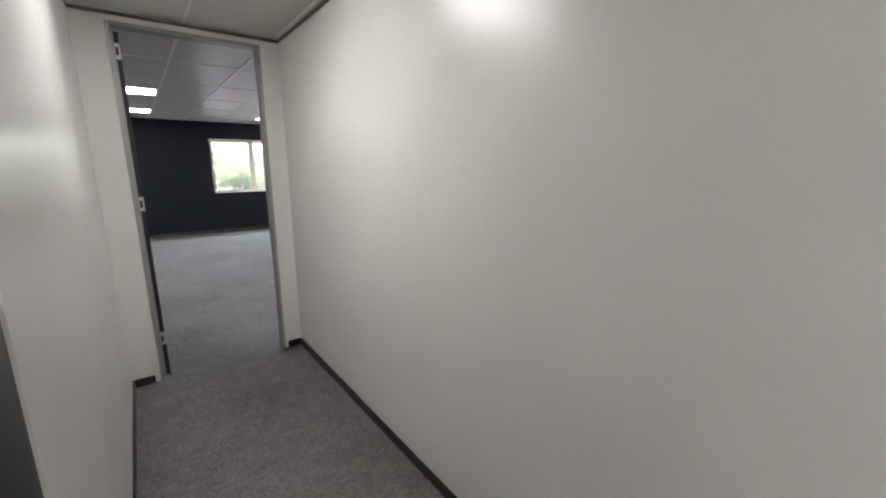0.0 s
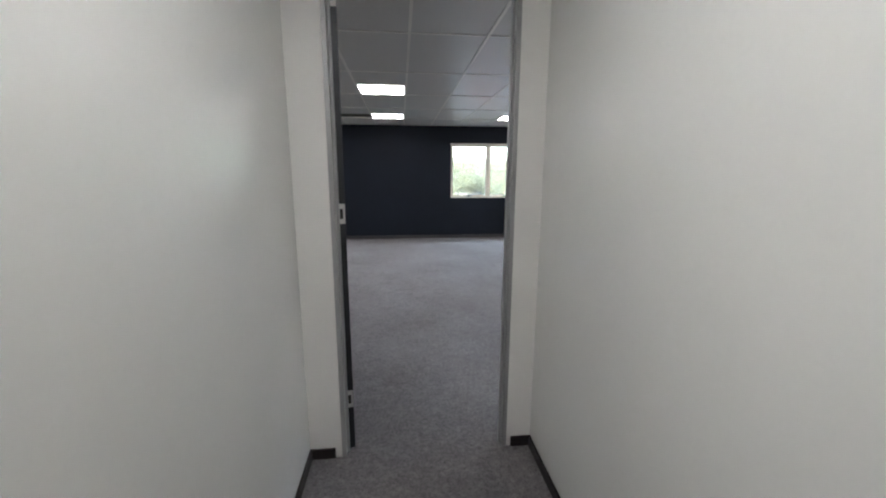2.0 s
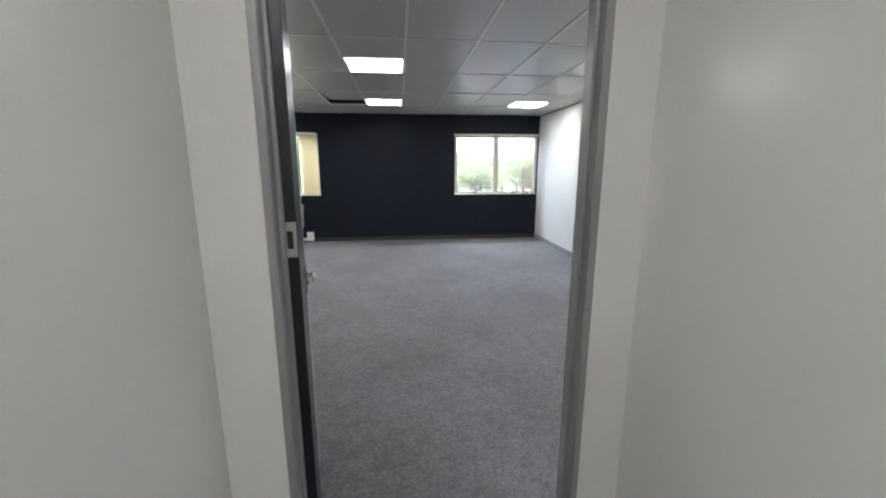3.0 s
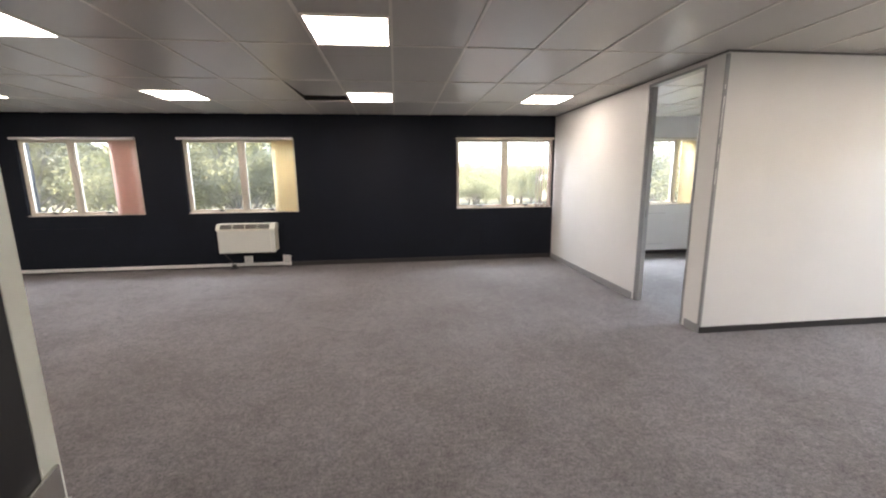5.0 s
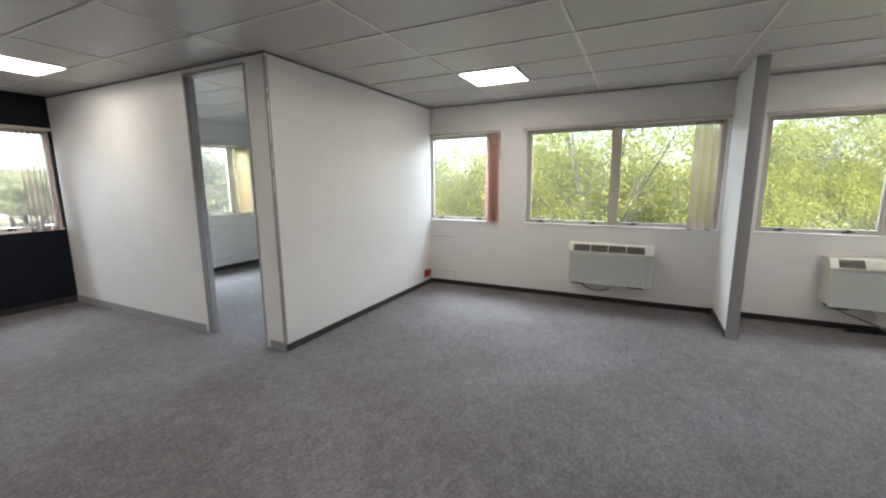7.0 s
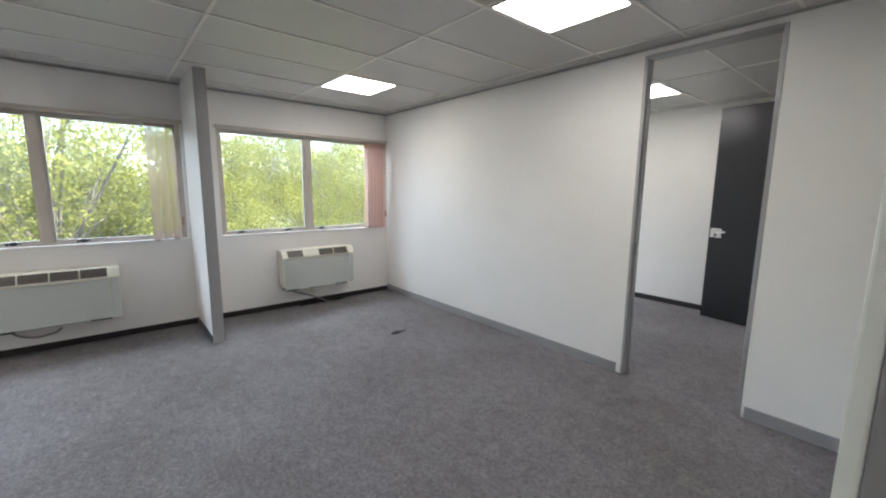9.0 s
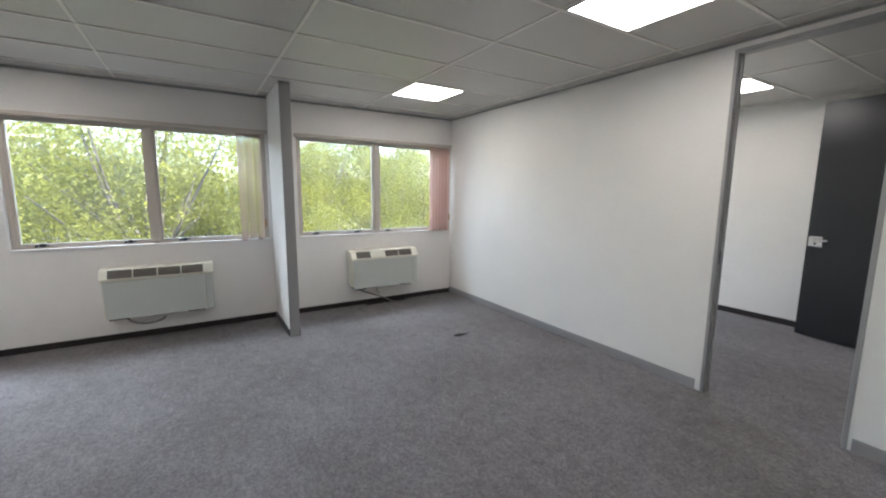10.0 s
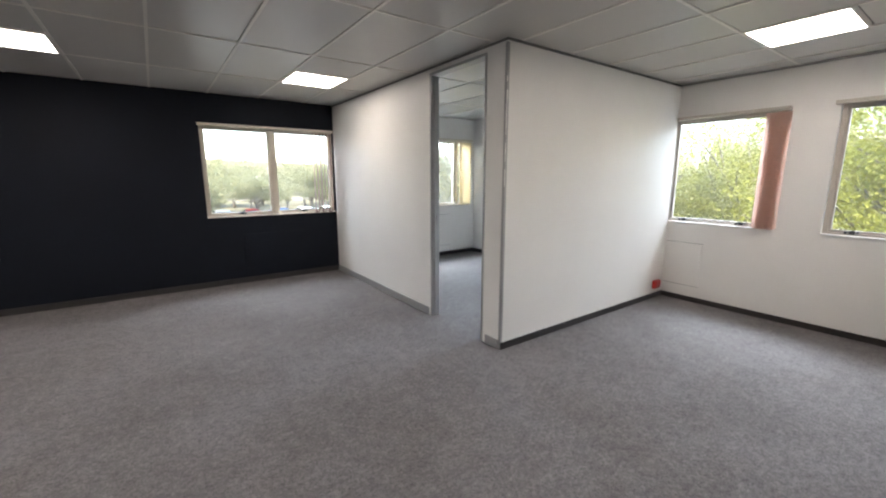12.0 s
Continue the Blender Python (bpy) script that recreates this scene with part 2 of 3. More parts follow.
def part(name, bm, material, parent, label="", smooth=False):
    ob = new(name, mesh_of(name, bm, material, smooth))
    ob.parent = parent
    return tagged(ob, label)


def thing(name, at=(0, 0, 0), label="", category="", group="", kind="", turn=0):
    ob = new(name)
    ob.matrix_basis = pose(*at, 0, 0, turn)
    ob.empty_display_size = 0.1
    return tagged(ob, label, category, group, kind)


def structure(name, bm, material, label, category):
    return tagged(new(name, mesh_of(name, bm, material)), label, category, kind="structure")


def wall_x(x0, x1, y0, y1, holes, z1=2.72):
    """Wall rows along x between y0 and y1 with holes (a, b, bottom, top)."""
    rows, at = [], x0
    for a, b, lo, hi in sorted(holes):
        if a > at:
            rows.append((at, y0, 0, a, y1, z1))
        if lo > 0:
            rows.append((a, y0, 0, b, y1, lo))
        rows.append((a, y0, hi, b, y1, z1))
        at = b
    if at < x1:
        rows.append((at, y0, 0, x1, y1, z1))
    return rows


def wall_y(y0, y1, x0, x1, holes, z1=2.72):
    return [(b, a, c, e, d, f) for a, b, c, d, e, f in wall_x(y0, y1, x0, x1, holes, z1)]


# ---- structure ----
NWIN = [(-8.72, -6.98), (-6.30, -4.53), (-1.785, -0.015), (1.10, 2.72)]
EWIN = [(-6.06, -3.905), (-3.575, -1.415), (-1.035, 0.95), (-8.45, -6.45)]
DOOR_TOP = 2.50

structure("floor", boxes((WEST, SOUTH, -0.25, R + 0.24, D + 0.24, 0)), CARPET, "mottled grey office carpet laid wall to wall", "floor")
structure("wall_north", boxes(*wall_x(WEST - 0.2, 0.03, D, D + 0.24, [(a, b, Z0, Z1) for a, b in NWIN[:3]])), NAVY,
          "navy black painted outer wall with three windows", "wall")
structure("wall_north_office", boxes(*wall_x(0.03, R + 0.24, D, D + 0.24, [(*NWIN[3], Z0, Z1)])), PLASTER, "white plastered outer wall of the corner office", "wall")
structure("wall_east", boxes(*wall_y(SOUTH, D, R, R + 0.24, [(a, b, Z0, Z1) for a, b in EWIN])), PLASTER,
          "white plastered outer wall with wide windows", "wall")
structure("wall_west", boxes((WEST - 0.2, SOUTH, 0, WEST, D, 2.72)), PLASTER, "plain white end wall", "wall")
structure("wall_south", boxes((WEST, SOUTH - 0.2, 0, R + 0.24, SOUTH, 2.72)), PLASTER, "plain white back wall", "wall")
structure("partition_office", boxes(*wall_y(0.0, D, 0.0, 0.09, [(0.24, 1.075, 0, DOOR_TOP)])), WHITE, "white vinyl partition with a full-height doorway", "wall")
structure("partition_office_side", boxes((0.09, 0.0, 0, R, 0.09, 2.72)), WHITE, "smooth white partition that ends at the windows", "wall")
structure("partition_entrance", boxes(*wall_x(WEST, -2.185, EY0, EY1, [(-3.27, -2.365, 0, DOOR_TOP)])), WHITE, "white partition round the entrance door", "wall")
structure("partition_passage_east", boxes((CX1, SOUTH, 0, -2.185, EY0, 2.72)), GLOSS_WHITE, "long glossy white passage partition", "wall")
structure("partition_passage_west", boxes(*wall_y(SOUTH, EY0, CX0 - 0.09, CX0, [(-6.92, -6.07, 0, DOOR_TOP)])), GLOSS_WHITE, "glossy white passage partition with a dark door", "wall")
structure("partition_south", boxes(*wall_x(-2.17, R, S - 0.09, S, [(-1.59, -0.775, 0, DOOR_TOP)])), WHITE, "white partition with a full-height doorway", "wall")
structure("partition_store_back", boxes((-2.17, -8.75, 0, R, -8.66, 2.72)), WHITE, "white wall at the back of the side room", "wall")
structure("partition_stub", boxes((2.05, -3.70, 0, R, -3.605, 2.72)), WHITE, "short white partition stub between two windows", "wall")

# ceiling: boards on a grid, one board dropped at one end
# (-8.25, -0.456) is unseen, added at the panel spacing to brighten the west side.
LIGHTS = [(-3.45, -0.456), (-3.45, 1.976), (-1.05, 1.976), (-5.85, 1.976), (-5.85, -0.456), (1.35, -1.672), (1.35, -5.32),
          (-1.05, -5.32), (-1.05, -1.672), (-0.45, -7.752), (1.35, -7.752), (-8.25, 1.976), (-8.25, -0.456)]
ADDED_DIM = [(-3.45, -5.32), (-3.45, -8.36)]  # unseen panels added to light the passage, set weaker than the rest
LIGHTS += ADDED_DIM
bm = bmesh.new()
for i in range(-12, 10):
    x0 = GX0 + i * GXP
    if x0 > R or x0 + GXP < WEST:
        continue
    for j in range(-9, 4):
        ya = GY0 + j * 2 * GYP
        spans = [(ya, ya + 2 * GYP)]
        for lx, ly in LIGHTS:
            if abs(lx - x0) < 0.1 and ya - 0.05 < ly < ya + 2 * GYP - 0.05:
                spans = [(ya, ly)] if ly > ya + 0.3 else [(ly + GYP, ya + 2 * GYP)]
        for a, b in spans:
            a, b, xa, xb = max(a, SOUTH), min(b, D + 0.02), max(x0, WEST), min(x0 + GXP, R + 0.02)
            if b - a < 0.03 or xb - xa < 0.03:
                continue
            if abs(x0 + 4.05) < 0.05 and j == 1:
                b -= 0.10
            lift = random.uniform(0, 0.003)
            n0 = len(bm.verts)
            box(bm, xa + 0.009, a + 0.009, H + 0.006 + lift, xb - 0.009, b - 0.009, H + 0.02 + lift)
            if abs(x0 + 4.05) < 0.05 and j == 1:
                bm.verts.ensure_lookup_table()
                for v in bm.verts[n0:]:
                    if v.co.y > b - 0.1:
                        v.co.z += 0.05
ceiling = structure("ceiling", bm, TILE, "suspended ceiling of satin off-white boards", "ceiling")
bm = bmesh.new()
for i in range(-11, 10):
    x = GX0 + i * GXP
    if WEST < x < R:
        box(bm, x - 0.011, SOUTH, H, x + 0.011, D, H + 0.007)
for j in range(-8, 4):
    y = GY0 + j * 2 * GYP
    if SOUTH < y < D:
        box(bm, WEST, y - 0.011, H + 0.001, R, y + 0.011, H + 0.0068)
structure("ceiling_grid", bm, TBAR, "thin cream metal ceiling grid bars", "ceiling grid")
structure("ceiling_void", boxes((WEST - 0.2, SOUTH - 0.2, 2.72, R + 0.24, D + 0.24, 2.95)), VOID, "dark roof slab above the ceiling boards", "ceiling")


def led_panel(x, y, lit=PANEL):
    t = thing("ceiling_light", (x + GXP / 2, y + GYP / 2, H), "lit square white LED panel set in the ceiling grid", "ceiling light", "LED ceiling panels")
    a, b = GXP / 2 - 0.012, GYP / 2 - 0.012
    w = 0.014
    part("frame", boxes((-a, -b, -0.003, a, -b + w, 0.03), (-a, b - w, -0.003, a, b, 0.03), (-a, -b + w, -0.003, -a + w, b - w, 0.03),
                        (a - w, -b + w, -0.003, a, b - w, 0.03)), PLASTIC, t)
    part("diffuser", boxes((-a + w, -b + w, 0.002, a - w, b - w, 0.02)), lit, t, "glowing white diffuser")
    return t


first = led_panel(*LIGHTS[0])
for lx, ly in LIGHTS[1:]:
    if (lx, ly) not in ADDED_DIM:
        copy_thing(first, pose(lx + GXP / 2, ly + GYP / 2, H))
for lx, ly in ADDED_DIM:
    led_panel(lx, ly, PANEL_DIM)


# ---- added lamps for sky light entering under the window heads ----
def sky_lamp(along, a, b, wall, watts):
    """Added area lamp standing in for the sky above and outside a window from a to b, sending light down through it."""
    lamp = new("sky_stand_in", bpy.data.lights.new("sky_stand_in", "AREA"))
    lamp.data.shape, lamp.data.size, lamp.data.size_y = "RECTANGLE", b - a, 0.85
    lamp.data.spread = radians(150)
    lamp.data.energy, lamp.data.color = watts, (0.74, 0.87, 1.0)
    m, q = (a + b) / 2, wall + 0.95
    eye, to = ((m, q, Z1 + 0.52), (m, q - 1.0, Z1 - 0.10)) if along == "x" else ((q, m, Z1 + 0.52), (q - 1.0, m, Z1 - 0.10))
    d = (Vector(to) - Vector(eye)).normalized()
    side = Vector((1, 0, 0)) if along == "x" else Vector((0, 1, 0))
    up = side.cross(d)
    rot = Matrix((side, up, -d)).transposed()
    if rot.determinant() < 0:
        rot = Matrix((-side, up, -d)).transposed()
    lamp.matrix_world = Matrix.Translation(eye) @ rot.to_4x4()


for (a_, b_), w_ in zip(NWIN, (18, 18, 18, 45)):
    sky_lamp("x", a_, b_, D, w_)
for (a_, b_), w_ in zip((EWIN[0], EWIN[1], (EWIN[2][0], 0.0), (0.09, EWIN[2][1]), EWIN[3]), (13, 13, 7, 34, 26)):
    sky_lamp("y", a_, b_, R, w_)


# ---- skirtings, head tracks, corner posts ----
def strip(name, rows, material, label, cat="trim", bevel=0.003):
    return structure(name, boxes(*rows, bevel=bevel), material, label, cat)


t_ = 0.012
strip("baseboard_north", [(WEST, D - t_, 0, -0.002, D, 0.075)], NAVY_SKIRT, "charcoal skirting along the dark wall", "skirting")
strip("baseboard_office", [(-t_, 1.12, 0, 0, D - t_, 0.085), (-t_, 0.025, 0, 0, 0.19, 0.085)], ALU, "grey aluminium skirting", "skirting")
strip("baseboard_office_side", [(0.0, -t_, 0, R, 0, 0.062)], NAVY_SKIRT, "dark grey skirting", "skirting")
strip("baseboard_east", [(R - t_, -3.603, 0, R, -t_, 0.062), (R - t_, S + t_, 0, R, -3.702, 0.062)], BLACK_SKIRT, "black skirting under the windows", "skirting")
strip("baseboard_south", [(-0.73, S, 0, R, S + t_, 0.085), (-2.17, S, 0, -1.615, S + t_, 0.085)], ALU, "grey aluminium skirting", "skirting")
strip("baseboard_stub", [(2.06, -3.605, 0, R - t_, -3.605 + t_, 0.07), (2.06, -3.70 - t_, 0, R - t_, -3.70, 0.07)], NAVY_SKIRT, "dark skirting on the stub", "skirting")
strip("baseboard_passage_east", [(CX1 - t_, SOUTH, 0, CX1, EY0 - t_, 0.06), (-2.335, EY0 - t_, 0, CX1, EY0, 0.06)], BLACK_SKIRT, "black passage skirting", "skirting")
strip("baseboard_passage_west", [(CX0, -6.06, 0, CX0 + t_, EY0 - t_, 0.06), (CX0, EY0 - t_, 0, -3.31, EY0, 0.06)], BLACK_SKIRT, "black passage skirting", "skirting")
strip("baseboard_entrance", [(WEST, EY1, 0, -3.31, EY1 + t_, 0.085), (-2.335, EY1, 0, -2.242, EY1 + t_, 0.085)], ALU, "grey aluminium skirting", "skirting")
strip("baseboard_office_inner", [(0.09, D - t_, 0, R, D, 0.07), (R - t_, 0.09, 0, R, D - t_, 0.07)], BLACK_SKIRT, "black skirting in the corner office", "skirting")
strip("baseboard_store", [(-2.17, -8.66, 0, R, -8.66 + t_, 0.07)], BLACK_SKIRT, "black skirting in the side room", "skirting")
hz = H - 0.018
# The office track is coloured dark to draw the thin shadow line there.
strip("trim_office_head", [(-0.008, -0.01, hz, 0, D, H), (0, -0.008, hz, R, 0, H)], DARK_ALU, "metal head track of the partition, coloured dark for its shadow line", "trim", 0.0)
strip("trim_south_head", [(-2.17, S, hz, R, S + 0.008, H)], ALU, "grey metal head track of the partition", "trim", 0.0)
strip("trim_passage_head", [(CX1 - 0.008, SOUTH, hz, CX1, EY0, H), (CX0, SOUTH, hz, CX0 + 0.008, EY0, H), (CX0, EY0 - 0.008, hz, CX1, EY0, H)], DARK_ALU, "dark metal head track of the passage", "trim", 0.0)
strip("trim_outer_walls", [(R - 0.02, S, H - 0.015, R, 0, H - 0.002)], ALU, "grey ceiling edge angle", "trim", 0.0)
strip("trim_corner_post", [(-0.004, -0.004, 0, 0.02, 0.022, H - 0.03)], ALU, "grey aluminium corner post", "trim")
chips = bmesh.new()
chip_rng = random.Random(5)
cz = 1.42
while cz < 2.30:
    ch = chip_rng.uniform(0.015, 0.05)
    cw = chip_rng.uniform(0.001, 0.006) + 0.007 * math.exp(-((cz - 2.14) / 0.07) ** 2)
    box(chips, -0.0046, -0.0055, cz, -0.004 + cw, 0.0, cz + ch)
    cz += ch + (0.06 if chip_rng.random() < 0.12 else 0.0)
structure("trim_worn_edge", chips, PLASTIC, "chipped pale edge where the corner post is worn", "trim")
strip("trim_entrance_post", [(-2.198, EY1 - 0.03, 0, -2.181, EY1 + 0.005, H)], LIP, "pale corner post of the entrance partition", "trim")
strip("trim_entrance_channel", [(-2.24, EY1 - 0.01, 0, -2.1985, EY1 + 0.004, H)], ALU, "grey metal channel beside the corner post", "trim")
strip("trim_stub_post", [(2.035, -3.703, 0, 2.052, -3.602, H)], ALU, "grey aluminium end cap of the stub", "trim")


def door_frame(name, along, a, b, p0, p1, label):
    """Metal frame lining a doorway from a to b along an axis, through a wall from p0 to p1, with stops."""
    w, o = 0.024, 0.005
    t = tagged(thing(name), label, "door frame", kind="structure")

    def piece(nm, u0, u1, z0, z1, q0, q1):
        r = (u0, q0, z0, u1, q1, z1) if along == "x" else (q0, u0, z0, q1, u1, z1)
        part(nm, boxes(r, bevel=0.004), ALU, t)
    piece("jamb", a - 0.006, a + w - 0.006, 0, DOOR_TOP - 0.002, p0 - o, p1 + o)
    piece("jamb", b - w + 0.006, b + 0.006, 0, DOOR_TOP - 0.002, p0 - o, p1 + o)
    piece("head", a + w - 0.006, b - w + 0.006, DOOR_TOP - 0.028, DOOR_TOP - 0.002, p0 - o, p1 + o)
    m = (p0 + p1) / 2
    piece("stop", a + w - 0.006, a + w + 0.006, 0, DOOR_TOP - 0.028, m - 0.02, m + 0.005)
    piece("stop", b - w - 0.006, b - w + 0.006, 0, DOOR_TOP - 0.028, m - 0.02, m + 0.005)
    return t


door_frame("door_frame_entrance", "x", -3.27, -2.365, EY0, EY1, "grey metal frame of the entrance doorway")
f_office = door_frame("door_frame_office", "y", 0.24, 1.075, 0.0, 0.09, "grey metal frame of the open office doorway")
part("strike_plate", boxes((0.03, 1.054, 1.00, 0.06, 1.057, 1.10)), BLACKMETAL, f_office, "black strike plate")
f_south = door_frame("door_frame_south", "x", -1.59, -0.775, S - 0.09, S, "grey metal frame of the open side doorway")
part("strike_plate", boxes((-0.796, S - 0.06, 1.00, -0.793, S - 0.03, 1.10)), BLACKMETAL, f_south, "black strike plate")


def lever(parent, u, z, face, way):
    """Square steel plate and lever on a leaf that lies along local x; face is the local y of its surface, way its sign."""
    s = way
    part("lock_plate", boxes((u - 0.06, face, z - 0.055, u + 0.06, face + s * 0.006, z + 0.055), bevel=0.002), STEEL, parent, "square brushed steel lock plate")
    part("lever_handle", boxes((u - 0.012, face + s * 0.006, z + 0.004, u + 0.012, face + s * 0.04, z + 0.030),
                               (u - 0.115, face + s * 0.030, z + 0.006, u + 0.011, face + s * 0.045, z + 0.028), bevel=0.003), STEEL, parent, "steel lever handle")
    part("key_cylinder", tube([(u, face + s * 0.004, z - 0.022), (u, face + s * 0.012, z - 0.022)], 0.012, 12), BLACKMETAL, parent)


def leaf(name, at, turn, label, w=0.80, lip=True, handle_sides=(-1, 1)):
    t = thing(name, at, label, "door", turn=turn)
    top = DOOR_TOP - 0.05
    part("panel", boxes((0, -0.02, 0.008, w - (0.045 if lip else 0), 0.02, top), bevel=0.002), DOOR, t, "satin charcoal door panel")
    if lip:
        part("edge_strip", boxes((w - 0.045, -0.021, 0.008, w, 0.021, top), bevel=0.002), LIP, t, "pale green-white edge strip")
    for s in handle_sides:
        lever(t, w - 0.075, 1.03, s * 0.021, s)
    return t


entrance = leaf("door_entrance", (-3.232, EY1 - 0.04, 0), 102.5, "open charcoal entrance door with pale edge strip and lever", 0.775)
for z in (0.31, 1.33, 2.33):
    h = part("hinge", boxes((-0.004, -0.018, z - 0.05, -0.001, 0.016, z + 0.05), (-0.012, 0.014, z - 0.05, 0.002, 0.024, z + 0.05), bevel=0.001), STEEL, entrance, "square steel hinge")
    part("recess", boxes((-0.0055, -0.008, z - 0.025, -0.0035, 0.008, z + 0.025)), BLACKMETAL, h)
leaf("door_store", (-1.45, -8.31, 0), -8, "dark charcoal door standing open in the side room", 0.82, False, (1,))
leaf("door_passage", (CX0 - 0.026, -6.074, 0), -90, "closed charcoal door in the passage wall", 0.842, False, (1,))


# ---- windows ----
def window(name, along, a, b, wall, mullions, mat, handles, label, hang=1):
    """Fixed frame with casements in an opening from a to b; wall is the inner face, the outside lies at larger values."""
    t = tagged(thing(name), label, "window", kind="structure")
    y0, y1 = wall + 0.05, wall + 0.11

    def bx(u0, u1, z0, z1, q0, q1):
        return (u0, q0, z0, u1, q1, z1) if along == "x" else (q0, u0, z0, q1, u1, z1)
    w = 0.036
    part("window_frame", boxes(bx(a, b, Z0, Z0 + w, y0, y1), bx(a, b, Z1 - w, Z1, y0, y1), bx(a, a + w, Z0 + w, Z1 - w, y0, y1),
                               bx(b - w, b, Z0 + w, Z1 - w, y0, y1), bevel=0.004), mat, t)
    for m in mullions:
        part("mullion", boxes(bx(m - 0.034, m + 0.034, Z0 + w, Z1 - w, y0 - 0.008, y1), bevel=0.005), mat, t)
    stops_ = [a + w] + [q for m in sorted(mullions) for q in (m - 0.034, m + 0.034)] + [b - w]
    for u0, u1 in zip(stops_[::2], stops_[1::2]):
        s = 0.022
        sash = part("sash", boxes(bx(u0, u1, Z0 + w, Z0 + w + s, y0 + 0.01, y1 - 0.005), bx(u0, u1, Z1 - w - s, Z1 - w, y0 + 0.01, y1 - 0.005),
                                  bx(u0, u0 + s, Z0 + w + s, Z1 - w - s, y0 + 0.01, y1 - 0.005), bx(u1 - s, u1, Z0 + w + s, Z1 - w - s, y0 + 0.01, y1 - 0.005), bevel=0.003), mat, t)
        pane = part("pane", boxes(bx(u0 + s - 0.004, u1 - s + 0.004, Z0 + w + s - 0.004, Z1 - w - s + 0.004, y0 + 0.03, y0 + 0.036)), GLASS, sash)
        pane.visible_shadow = False
    part("window_sill", boxes(bx(a - 0.0, b + 0.0, Z0, Z0 + 0.016, wall - 0.018, y0 - 0.002), bevel=0.004), PLASTIC if along == "y" else mat, t)
    for u in handles:
        z = Z0 + w + 0.004
        part("window_stay", boxes(bx(u - 0.05, u + 0.05, z, z + 0.012, y0 - 0.022, y0 - 0.004), bx(u - 0.02, u + 0.02, z - 0.012, z + 0.02, y0 - 0.016, y0 - 0.001),
                                  bx(u + 0.03, u + 0.05, z - 0.01, z + 0.006, y0 - 0.03, y0 - 0.012), bevel=0.003), BLACKMETAL, t, "black casement stay")
    return t


window("window_1", "x", *NWIN[0], D, [-7.98], CREAM, [-8.35, -7.55], "cream framed two-light window in the dark wall")
window("window_2", "x", *NWIN[1], D, [-5.40], CREAM, [-5.80, -4.98], "cream framed two-light window in the dark wall")
window("window_3", "x", *NWIN[2], D, [-0.90], CREAM, [-1.35, -0.5], "cream framed two-light window in the dark wall")
window("window_4", "x", *NWIN[3], D, [2.42], CREAM, [1.9], "cream framed window in the corner office")
window("window_5", "y", *EWIN[2], R, [0.045], GREYFRAME, [-0.16, -0.75], "taupe framed window that runs past the partition")
window("window_6", "y", *EWIN[1], R, [-2.49], GREYFRAME, [-1.62, -2.27, -2.73], "wide taupe framed two-light window")
window("window_7", "y", *EWIN[0], R, [-4.935], GREYFRAME, [-4.12, -4.66, -5.10], "wide taupe framed two-light window")
window("window_8", "y", *EWIN[3], R, [-7.45], GREYFRAME, [-7.0, -7.9], "taupe framed two-light window of the side room")


# ---- vertical blinds, drawn aside ----
def blind(along, wall, a, b, s0, s1, mat, label, pitch=0.045, lean=62, cord=True, railmat=None, drop=2.125):
    """Head rail from a to b, fabric slats stacked from s0 to s1."""
    t = thing("vertical_blind", (0, 0, 0), label, "window blind", "vertical blinds")

    def bx(u0, u1, z0, z1, q0, q1):
        return (u0, q0, z0, u1, q1, z1) if along == "x" else (q0, u0, z0, q1, u1, z1)
    q = wall - 0.045
    part("head_rail", boxes(bx(a, b, 2.145, 2.178, q - 0.022, wall - 0.001), bevel=0.003), railmat or CREAM, t, "slim blind head rail")
    n = max(3, int((s1 - s0) / pitch))
    for i in range(n):
        u = s0 + (i + 0.5) * (s1 - s0) / n
        bm = bmesh.new()
        half, bottom = 0.044, 0.965 + random.uniform(-0.006, 0.004)
        cols = []
        for k in range(5):
            e = -half + k * half / 2
            bow = 0.006 * (1 - (e / half) ** 2)
            cols.append([bm.verts.new((e, bow, z)) for z in (bottom, (bottom + drop) / 2, drop)])
        for c0, c1 in zip(cols, cols[1:]):
            for k in range(2):
                bm.faces.new((c0[k], c1[k], c1[k + 1], c0[k + 1]))
        bmesh.ops.solidify(bm, geom=list(bm.faces), thickness=0.0012)
        ang = lean + random.uniform(-4, 4) + (0 if along == "x" else 90)
        bm.transform(pose(u, q, 0, 0, 0, ang) if along == "x" else pose(q, u, 0, 0, 0, ang))
        part("slat", bm, mat, t)
        if i % 2 == 0:
            part("bottom_weight", boxes(bx(u - 0.012, u + 0.03, bottom - 0.008, bottom + 0.018, q - 0.02, q + 0.02), bevel=0.003), mat, t)
    if cord:
        e = s1 + 0.03 if along == "x" else s0 - 0.012
        part("pull_cord", boxes(bx(e - 0.002, e + 0.002, 1.15, 2.15, q - 0.002, q + 0.002)), railmat or CREAM, t)
        part("cord_weight", boxes(bx(e - 0.011, e + 0.011, 1.10, 1.19, q - 0.011, q + 0.011), bevel=0.005), surface_weight, t, "tan plastic cord weight")
    return t


